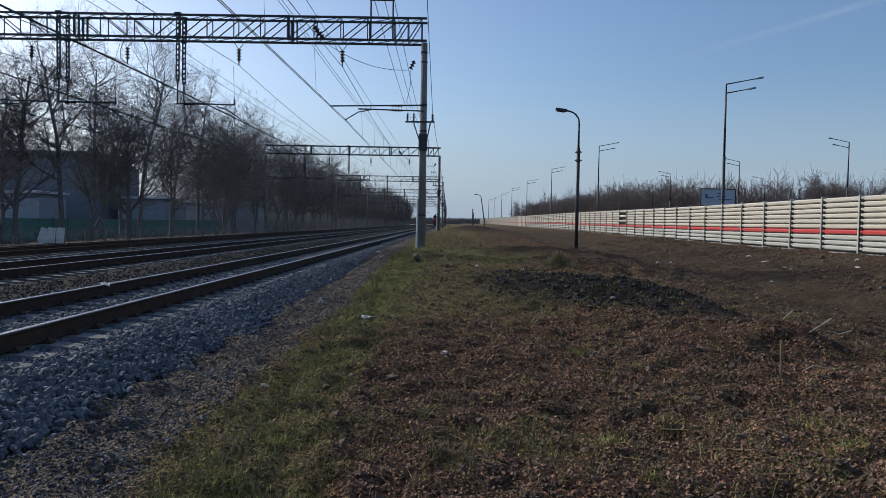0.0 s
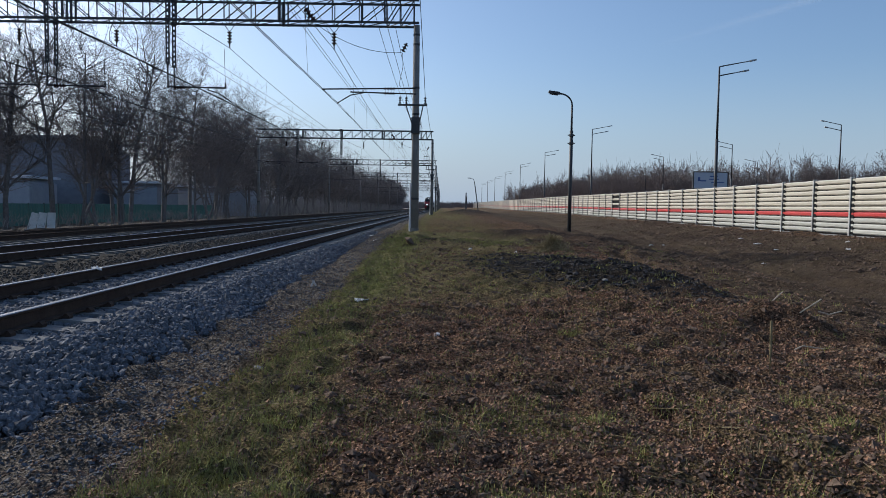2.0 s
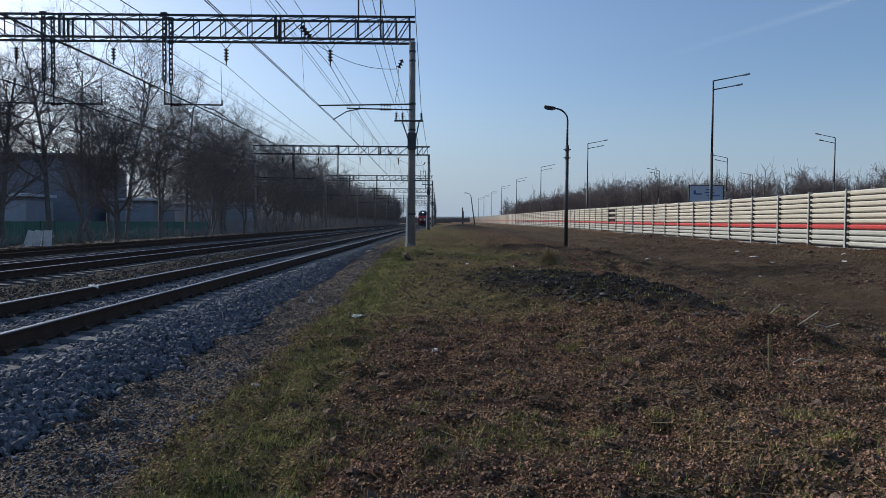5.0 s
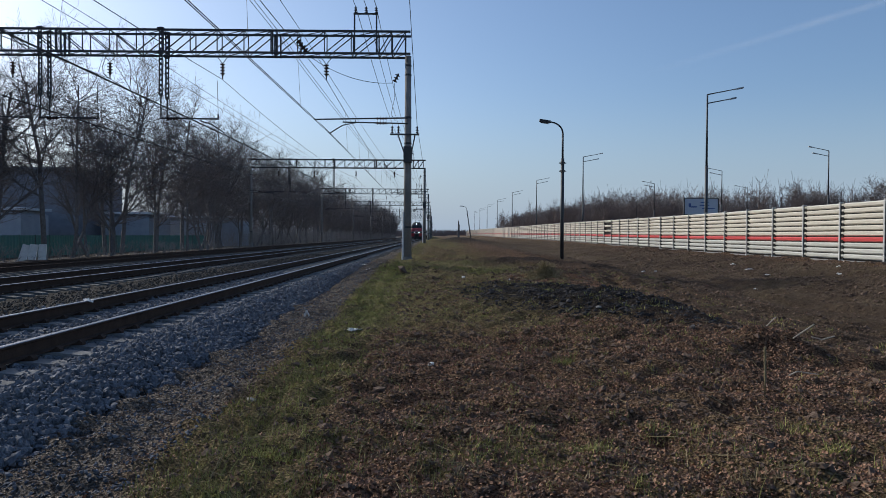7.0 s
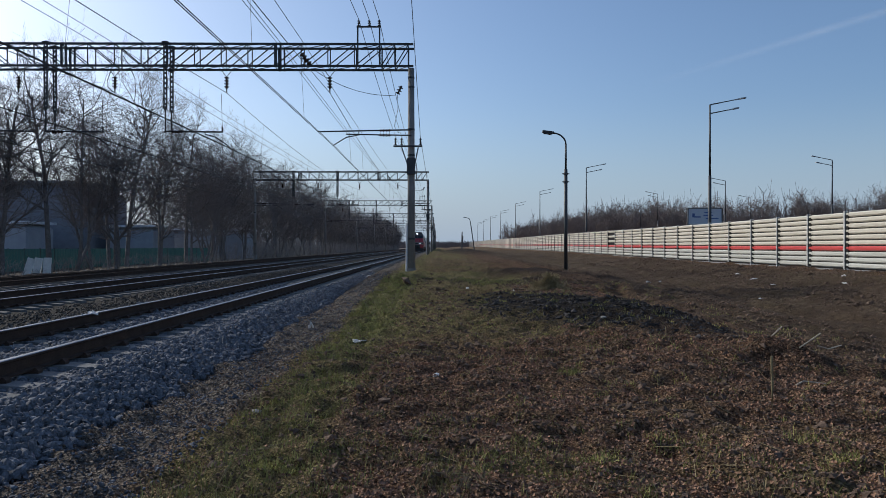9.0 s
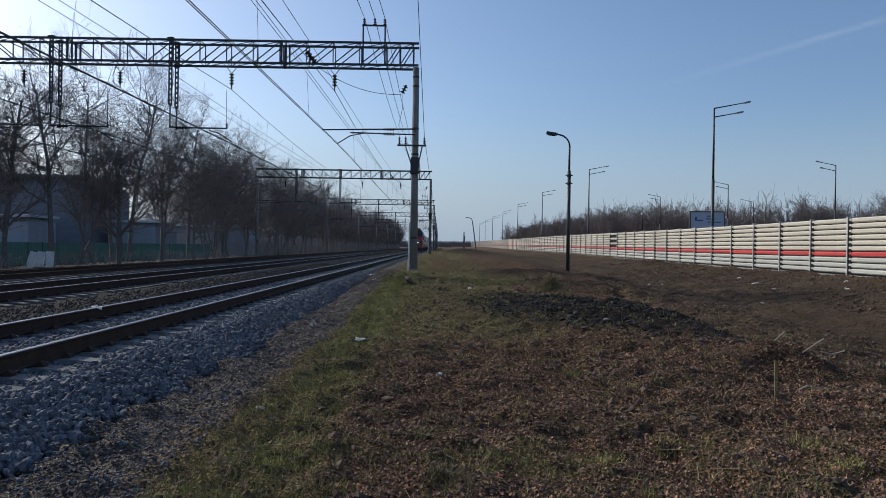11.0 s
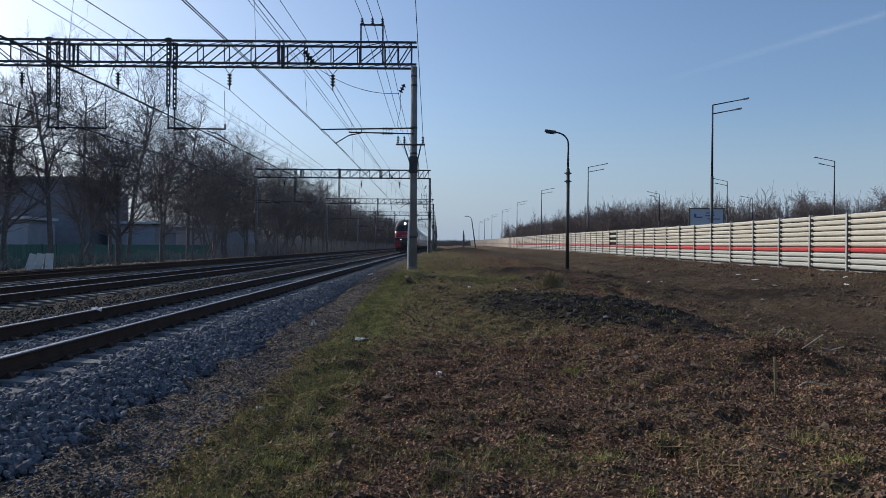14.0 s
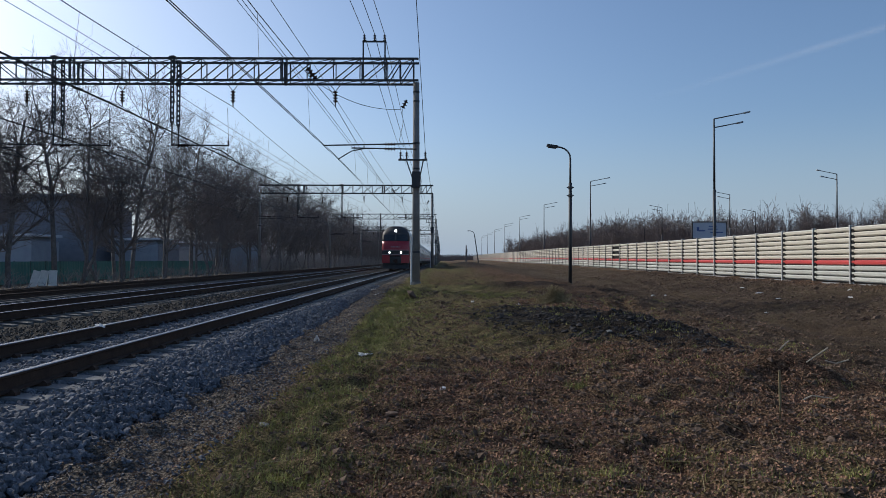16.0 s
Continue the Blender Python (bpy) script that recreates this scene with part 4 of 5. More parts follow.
def grow(seed, height, spread=1.0, levels=4, stems=1, dense=1.0, thin=0.007):
    """Sticks of a bare tree: thick ones (trunk and limbs) and twigs."""
    r = random.Random(seed)
    thick, fine = [], []

    def branch(p, d, length, rad, level):
        k = 5 if level == 0 else (4 if level == 1 else (3 if level == 2 else 2))
        step = length / k
        pts = [p]
        end = thin if level >= 2 else rad * 0.3
        for i in range(k):
            bend = 0.08 if level == 0 else 0.16
            d = (d + Vector((r.gauss(0, bend), r.gauss(0, bend), r.gauss(0, bend) + (0.1 if level else 0.02)))).normalized()
            q = p + d * step
            ra, rb = rad + (end - rad) * i / k, rad + (end - rad) * (i + 1) / k
            (thick if level < 2 else fine).append((*p, *q, ra, rb))
            if level < levels:
                lo = 0.3 if level == 0 else 0.15
                t = (i + 1) / k
                if t > lo:
                    m = {0: 1.8 + 2.4 * t, 1: 2.2, 2: 1.8, 3: 1.4}[level] * dense
                    for _ in range(int(m + r.random())):
                        a = r.uniform(0, 2 * math.pi)
                        side = Vector((math.cos(a), math.sin(a), 0))
                        side = (side - d * side.dot(d)).normalized()
                        up = r.uniform(0.5, 1.25)
                        nd = (side * spread + d * up).normalized()
                        s = p.lerp(q, r.random())
                        ln = {0: height * r.uniform(0.28, 0.44) * (1.1 - 0.35 * t), 1: length * r.uniform(0.4, 0.68), 2: length * r.uniform(0.4, 0.65), 3: length * r.uniform(0.45, 0.7)}[level]
                        branch(s, nd, ln, max(thin, ra * (0.55 if level == 0 else 0.58)), level + 1)
            p = q

    for s in range(stems):
        lean = 0.05 if stems == 1 else 0.22
        branch(Vector((r.gauss(0, 0.25) * (stems > 1), r.gauss(0, 0.25) * (stems > 1), -0.2)), Vector((r.gauss(0, lean), r.gauss(0, lean), 1)).normalized(), height * r.uniform(0.85, 1.0), height * 0.0138 / stems ** 0.35, 0)
    return thick, fine


def tree_master(seed, height, label, **kw):
    thick, fine = grow(seed, height, **kw)
    t = thing("tree", 0, 0, 0, label, "tree", "bare trees beside the line")
    v, f = prism_arrays(thick, 6)
    a = raw("trunk", v, f, BARK)
    v, f = prism_arrays(fine, 3)
    b = raw("crown", v, f, TWIG)
    a.parent = b.parent = t
    return t


def build_trees():
    kinds = ((11, 13.0, "bare tree with a straight dark trunk", dict(spread=1.05)), (12, 14.0, "tall bare tree with upswept branches", dict(spread=0.85)),
             (13, 12.0, "bare tree forked into several stems", dict(spread=0.95, stems=3, dense=0.75)), (14, 12.0, "bare tree with a wide twiggy crown", dict(spread=1.15)),
             (15, 13.2, "bare leafless tree with many fine twigs", dict(spread=1.0, stems=2, dense=0.85)), (16, 15.0, "tall bare tree with a forked crown", dict(spread=0.85)))
    masters = [tree_master(seed, h, lab, **kw) for seed, h, lab, kw in kinds]
    masters += [tree_master(seed + 20, h, lab, **{**kw, "levels": 3, "thin": 0.013}) for seed, h, lab, kw in kinds]
    r = random.Random(5)
    spots = []
    for x, y in ((-27.5, 45.5), (-26.4, 49), (-27.6, 57.5), (-28, 63), (-27.5, 71), (-28, 80), (-27, 86), (-28.5, 96),
                 (-29, 37), (-32, 41), (-28, 30), (-33, 33), (-38, 44)):
        spots.append((x, y))
    y = 35.0
    while y < 106:
        y += r.uniform(3.7, 5.6)
        spots.append((-26.2 - abs(r.gauss(0, 1.8)), y))
        if r.random() < 0.1:
            spots.append((-31.5 - r.uniform(0, 5), y + r.uniform(-1.5, 1.5)))
    while y < 520:
        y += r.uniform(2.0, 3.6)
        spots.append((-27.5 - abs(r.gauss(0, 3.5)), y))
        if r.random() < 0.45:
            spots.append((-36 - r.uniform(0, 14), y + r.uniform(-2, 2)))
    for x, y in [(r.uniform(-62, -40), r.uniform(118, 260)) for _ in range(4)]:
        if not (-80 < x < -38 and 86 < y < 116):
            spots.append((x, y))
    used = set()
    for i, (x, y) in enumerate(spots):
        k = r.randrange(6) + (6 if y > 100 else 0)
        m = pose(x, y, -0.25, 0, 0, r.uniform(0, 360))
        s = r.uniform(0.82, 1.12) * (0.86 if y < 52 else 0.94 if y < 62 else 0.97 if y < 110 else 1.05)
        m = m @ Matrix.Diagonal((s, s, s, 1))
        if k not in used:
            used.add(k)
            masters[k].matrix_basis = m
        else:
            c = copy_thing(masters[k], pose(0, 0, 0))
            c.matrix_basis = m


def build_brush():
    rng = np.random.default_rng(21)
    segs = []
    for n, xa, xb, ya, yb, h in ((700, -32, -24.6, 26, 100, 1.7), (5200, -36, -25, 100, 480, 4.2)):
        for _ in range(n):
            x, y = rng.uniform(xa, xb), rng.uniform(ya, yb)
            hh = h * rng.uniform(0.3, 1.0)
            if x > -26:
                hh *= 0.45
            p = np.array([x, y, -0.25])
            d = np.array([rng.normal(0, 0.25), rng.normal(0, 0.25), 1.0])
            q = p + d * hh * 0.5
            segs.append((*p, *q, 0.014, 0.011))
            for _ in range(4):
                e = q + np.array([rng.normal(0, 0.35), rng.normal(0, 0.35), rng.uniform(0.2, 0.6)]) * hh * 0.6
                segs.append((*(p + (q - p) * rng.uniform(0.3, 1)), *e, 0.01, 0.006))
    for _ in range(5200):
        x, y = -34 - 24 * rng.uniform(), 115 + 385 * rng.uniform()
        h = rng.uniform(2.0, 7.5)
        if not (-74 < x < -38 and 82 < y < 112):
            segs.append((x, y, -0.3, x + rng.normal(0, 0.8), y + rng.normal(0, 0.8), h, 0.06, 0.015))
    v, f = prism_arrays(segs, 3)
    raw("undergrowth", v, f, BRUSH, "dry leafless undergrowth below the trees", "bushes", "stuff")


def build_far_woods():
    rng = np.random.default_rng(31)
    shapes = []
    close = []
    for k in range(3):
        thick, fine = grow(70 + k, 12.0, spread=1.0, levels=3, dense=1.05, thin=0.018)
        close.append((prism_arrays(thick, 4), prism_arrays(fine, 3)))
    for k in range(4):
        thick, fine = grow(60 + k, 12.5, spread=0.9, levels=2, dense=0.95, thin=0.03)
        shapes.append((prism_arrays([(*a[:6], a[6] * 1.3, a[7] * 1.3) for a in thick], 4), prism_arrays(fine, 3)))
    spots = []
    for _ in range(680):
        y = 105 + 700 * rng.uniform() ** 1.1
        spots.append((80 + 30 * np.exp(-(y - 130) / 70) + abs(rng.normal(0, 16)), y))
    spots += [(rng.uniform(-80, -36), rng.uniform(200, 640)) for _ in range(60)]
    spots += [(rng.uniform(66, 100), rng.uniform(330, 800)) for _ in range(90)]
    vs, fs, base = [], [], 0
    for x, y in spots:
        a, s = rng.uniform(0, 6.28), rng.uniform(0.9, 1.35) * (0.88 + 0.42 * float(smooth(y, 130, 420)))
        m = np.array([[math.cos(a), -math.sin(a), 0], [math.sin(a), math.cos(a), 0], [0, 0, 1]]) * s
        for v, f in (close[rng.integers(0, 3)] if y < 190 else shapes[rng.integers(0, 4)]):
            vs.append(v @ m.T + (x, y, 0))
            fs.append(f + base)
            base += len(v)
    raw("far_woods", np.concatenate(vs), np.concatenate(fs), FARWOOD, "leafless brown woods along the horizon", "woods", "stuff")
    # low scrub that closes the wood's foot
    segs = []
    for _ in range(20000):
        y = 105 + 700 * rng.uniform() ** 1.4
        x = 78 + 30 * np.exp(-(y - 130) / 70) + abs(rng.normal(0, 9))
        h = rng.uniform(3.0, 13.5)
        segs.append((x, y, 0, x + rng.normal(0, 0.8), y + rng.normal(0, 0.8), h, 0.07, 0.015))
    for _ in range(5000):
        x, y = rng.uniform(-70, 100), rng.uniform(850, 1150)
        segs.append((x, y, 0, x + rng.normal(0, 1.5), y, rng.uniform(3, 9.5), 0.3, 0.1))
    v, f = prism_arrays(segs, 3)
    raw("wood_scrub", v, f, FARWOOD, "brown scrub at the foot of the woods", "bushes", "stuff")


build_trees()
build_brush()
build_far_woods()


# ---- yard beyond the tracks ----
def sheet_fence():
    bm = bmesh.new()
    sec = []
    n = 20
    for i in range(n + 1):
        sec.append((0.02 if i % 4 in (1, 2) else -0.02, i * 2.0 / n))
    for off, flip in ((0, False), (0.006, True)):
        a = [bm.verts.new((x + off, y, 0)) for x, y in sec]
        b = [bm.verts.new((x + off, y, 1.75)) for x, y in sec]
        for i in range(n):
            bm.faces.new((a[i], a[i + 1], b[i + 1], b[i]) if not flip else (a[i + 1], a[i], b[i], b[i + 1]))
    t = thing("sheet_fence_panel", -31, 30, -0.3, "teal profiled-sheet fence panel among the bushes", "fence", "teal fence panels")
    part("sheet", bm, TEAL, t, fix=False)
    bm = bmesh.new()
    box(bm, -0.06, 0, 0.85, 0.06, 0.06, 1.9)
    part("post", bm, STEEL, t)
    for i in range(1, 34):
        copy_thing(t, pose(-31 + 0.05 * math.sin(i), 30 + 2.02 * i, -0.3))


sheet_fence()
for i, (x, lean) in enumerate(((-26.55, 14), (-26.0, 6), (-25.4, 0))):
    bm = bmesh.new()
    box(bm, 0, 0, 0.55, 0.48, 0.09, 1.25)
    ob = part("concrete_slab", bm, WHITEWASH)
    ob.matrix_basis = pose(x, 46.5 + i * 0.15, -0.27, -8, lean, 4)
    tagged(ob, "whitewashed concrete slab leaning by the trees", "slab", "whitewashed slabs")


def building(name, x0, x1, y0, y1, h, wall, roof, label, win):
    t = thing(name, (x0 + x1) / 2, y0, -0.3, label, "building")
    w, d = x1 - x0, y1 - y0
    bm = bmesh.new()
    box(bm, 0, d / 2, h / 2, w, d, h)
    part("wall", bm, wall, t)
    bm = bmesh.new()
    box(bm, 0, d / 2, h + 0.16, w + 0.6, d + 0.6, 0.3)
    part("roof", bm, roof, t)
    for i in range(win):
        for fl in range(max(1, int(h // 3.2))):
            bm = bmesh.new()
            box(bm, -w / 2 + (i + 0.5) * w / win, -0.02, 1.7 + fl * 3.1, 1.4, 0.08, 1.3)
            wo = part("window", bm, WINDOW, t)
            bm = bmesh.new()
            box(bm, -w / 2 + (i + 0.5) * w / win, -0.08, 1.0 + fl * 3.1, 1.6, 0.14, 0.08)
            part("sill", bm, ROOF, wo)


building("depot_building", -72, -47.5, 96, 110, 10.4, BRICK, BRICK, "plain grey block building behind the bare trees", 0)
building("storage_shed", -45.5, -39.5, 100, 108, 4.6, BLUEWALL, ROOF, "low blue-grey shed with a pale roof", 0)
building("storage_shed", -60, -48, 84, 90, 4.6, BLUEWALL, ROOF, "low grey-blue shed with a pale roof", 0)
building("storage_shed", -43.5, -30.5, 112, 120, 4.4, BLUEWALL, ROOF, "long grey-blue shed behind the trees", 0)


# ---- train ----
TRAIN_X = AXES[0]


def half_width(z):
    """Half the width of the locomotive at height z above the rail."""
    return 1.52 if z < 3.7 else 1.52 * math.sqrt(max(0.0, 1 - ((z - 3.7) / 1.34) ** 2)) * 0.86 + 1.52 * 0.14 * (z < 5.0)


def cab_strip(bm, z0, z1, out=0.0, x0=-1.0, x1=1.0, back=1.4, rows=4, cols=10):
    """A band of the rounded, raked cab front between two heights."""
    grid = []
    for j in range(rows + 1):
        z = z0 + (z1 - z0) * j / rows
        w = half_width(z)
        row = []
        if x0 <= -1:
            row.append((-w, back, z))
        for i in range(cols + 1):
            s = x0 + (x1 - x0) * i / cols
            row.append((s * (w + out), 0.32 * abs(s) ** 3 + max(0, z - 2.5) * 0.3 + max(0, z - 4.0) ** 2 * 0.6 - out, z))
        if x1 >= 1:
            row.append((w, back, z))
        grid.append(vtx(bm, row))
    for a, b in zip(grid, grid[1:]):
        for i in range(len(a) - 1):
            bm.faces.new((a[i], a[i + 1], b[i + 1], b[i]))
    if out == 0:
        bm.faces.new(grid[-1])
        bm.faces.new(grid[0][::-1])


def bogie(t, y, wheels, r=0.61):
    bm = bmesh.new()
    for s in (-1, 1):
        box(bm, s * 1.05, y, 0.72, 0.16, wheels * 1.85 + 0.3, 0.34)
        for i in range(wheels):
            yy = y + (i - (wheels - 1) / 2) * 1.9
            box(bm, s * 1.12, yy, 0.62, 0.22, 0.36, 0.36)
    b = part("bogie", bm, LOCO_DARK, t)
    for i in range(wheels):
        yy = y + (i - (wheels - 1) / 2) * 1.9
        for s in (-1, 1):
            bm = bmesh.new()
            tube(bm, (s * 0.73, yy, r), (s * 0.86, yy, r), r * 0.97, r * 0.97, 20)
            tube(bm, (s * 0.7, yy, r), (s * 0.74, yy, r), r * 1.04, r * 1.04, 20)
            part("wheel", bm, RUST, b)


def build_loco():
    t = thing("locomotive", TRAIN_X, 312, RAIL, "red and grey diesel locomotive with lit headlights", "locomotive")
    # body behind the cab
    bm = bmesh.new()
    sec = [(-1.52, 1.15), (-1.52, 3.7)] + [(-half_width(z), z) for z in (4.0, 4.3, 4.6, 4.85, 4.98)] + [(half_width(z), z) for z in (4.98, 4.85, 4.6, 4.3, 4.0)] + [(1.52, 3.7), (1.52, 1.15)]
    extrude_section(bm, sec, 1.4, 21.4)
    body = part("body", bm, LOCO_GREY, t, "grey body sides")
    bm = bmesh.new()
    for s in (-1, 1):
        box(bm, s * 1.525, 11.4, 1.75, 0.02, 20.0, 1.1)
    part("red_band", bm, LOCO_RED, body)
    for y in (6, 9, 12, 15):
        bm = bmesh.new()
        for s in (-1, 1):
            box(bm, s * 1.53, y, 3.0, 0.03, 1.9, 0.9)
        part("vent_grille", bm, LOCO_DARK, body)
    bm = bmesh.new()
    for y in (7, 10, 13, 17):
        box(bm, 0, y, 5.0, 1.6, 1.6, 0.16)
    part("roof_fan", bm, LOCO_DARK, body)
    bm = bmesh.new()
    cab_strip(bm, 1.7, 3.28)
    cab = part("cab_front", bm, LOCO_RED, t, "bright red cab front", True)
    bm = bmesh.new()
    cab_strip(bm, 3.282, 4.98, rows=8)
    part("cab_roof", bm, LOCO_DARK, t, "dark cab roof", True)
    for x0, x1 in ((-0.86, -0.06), (0.06, 0.86)):
        bm = bmesh.new()
        cab_strip(bm, 3.3, 4.02, 0.02, x0, x1)
        part("windscreen", bm, WINDOW, cab, "dark windscreen")
    bm = bmesh.new()
    cab_strip(bm, 1.82, 2.22, 0.03, -0.97, 0.97)
    part("light_band", bm, LOCO_DARK, cab, "dark band round the lower lamps")
    bm = bmesh.new()
    cab_strip(bm, 2.24, 2.3, 0.025, -0.97, 0.97)
    cab_strip(bm, 1.74, 1.8, 0.025, -0.97, 0.97)
    part("grey_line", bm, LOCO_GREY, cab)
    for i in range(6):
        bm = bmesh.new()
        box(bm, -0.4 + i * 0.16, -0.03, 2.62, 0.1, 0.03, 0.1)
        part("lettering_bar", bm, LOCO_GREY, cab)
    for s in (-1, 1):
        bm = bmesh.new()
        cab_strip(bm, 0.82, 1.72, 0.0, min(s * 0.42, s * 1.0), max(s * 0.42, s * 1.0))
        part("skirt", bm, LOCO_RED, t, "red lower apron")
    bm = bmesh.new()
    box(bm, 0, 0.5, 1.2, 1.4, 0.8, 0.9)
    part("coupler_recess", bm, LOCO_DARK, t)
    bm = bmesh.new()
    box(bm, 0, -0.25, 1.06, 0.36, 0.75, 0.3)
    box(bm, 0.12, -0.62, 1.06, 0.3, 0.2, 0.4)
    part("coupler", bm, RUST, t)
    bm = bmesh.new()
    v = vtx(bm, [(-1.45, 0.5, 0.2), (0, 0.05, 0.2), (1.45, 0.5, 0.2), (1.45, 0.75, 0.8), (0, 0.3, 0.8), (-1.45, 0.75, 0.8), (-1.45, 0.9, 0.2), (0, 0.45, 0.2), (1.45, 0.9, 0.2), (1.45, 0.95, 0.8), (0, 0.5, 0.8), (-1.45, 0.95, 0.8)])
    for q in ((0, 1, 4, 5), (1, 2, 3, 4), (6, 11, 10, 7), (7, 10, 9, 8), (0, 6, 7, 1), (1, 7, 8, 2), (5, 4, 10, 11), (4, 3, 9, 10), (0, 5, 11, 6), (2, 8, 9, 3)):
        bm.faces.new([v[i] for i in q])
    part("snow_plough", bm, LOCO_DARK, t)
    for x, y, z, r in ((0, 0.55, 4.42, 0.14), (-0.65, -0.04, 2.0, 0.09), (0.65, -0.04, 2.0, 0.09)):
        bm = bmesh.new()
        tube(bm, (x, y - 0.02, z), (x, y + 0.35, z), r * 1.35, r * 1.35, 16)
        h = part("headlight", bm, LOCO_DARK, t, "lit round headlight")
        bm = bmesh.new()
        tube(bm, (x, y - 0.05, z), (x, y, z), r, r, 16)
        part("lens", bm, LAMP_ON, h)
    bm = bmesh.new()
    box(bm, 0, 11, 0.95, 2.6, 4.5, 0.75)
    part("fuel_tank", bm, LOCO_DARK, t)
    bm = bmesh.new()
    for s in (-1, 1):
        for y in (1.8, 20.6):
            tube(bm, (s * 1.58, y, 1.3), (s * 1.58, y, 3.3), 0.025, 0.025, 6)
    part("handrail", bm, GALV, t)
    bogie(t, 4.6, 3)
    bogie(t, 17.0, 3)
    return t


def build_carriage():
    t = thing("carriage", TRAIN_X, 335, RAIL, "grey passenger carriage with dark windows", "railway carriage", "carriages of the train")
    bm = bmesh.new()
    sec = [(-1.5, 1.05), (-1.55, 1.5), (-1.55, 3.3), (-1.45, 3.75), (-1.1, 4.15), (-0.5, 4.36), (0.5, 4.36), (1.1, 4.15), (1.45, 3.75), (1.55, 3.3), (1.55, 1.5), (1.5, 1.05)]
    extrude_section(bm, sec, 0.3, 24.3)
    body = part("body", bm, CAR_GREY, t)
    bm = bmesh.new()
    for s in (-1, 1):
        box(bm, s * 1.553, 12.3, 1.55, 0.02, 23.8, 0.16)
    part("red_band", bm, CAR_RED, body)
    bm = bmesh.new()
    for i in range(9):
        box(bm, 0, 2 + i * 2.5, 4.36, 0.7, 0.9, 0.12)
    part("roof_vent", bm, LOCO_GREY, body)
    for i in range(10):
        for s in (-1, 1):
            bm = bmesh.new()
            box(bm, s * 1.55, 2.6 + i * 2.12, 2.75, 0.03, 1.2, 0.95)
            part("window", bm, WINDOW, body)
    for s in (-1, 1):
        for y in (0.95, 23.6):
            bm = bmesh.new()
            box(bm, s * 1.552, y, 2.3, 0.03, 0.8, 2.2)
            part("door", bm, LOCO_GREY, body)
    bm = bmesh.new()
    box(bm, 0, 12.3, 0.9, 2.3, 9.0, 0.5)
    part("underframe_box", bm, LOCO_DARK, t)
    bm = bmesh.new()
    box(bm, 0, 0.1, 2.3, 1.2, 0.5, 2.4)
    part("gangway", bm, LOCO_DARK, t)
    bogie(t, 3.6, 2, 0.48)
    bogie(t, 21.0, 2, 0.48)
    return t


loco = build_loco()
coach = build_carriage()
coaches = [coach] + [copy_thing(coach, pose(TRAIN_X, 340, RAIL)) for _ in range(7)]


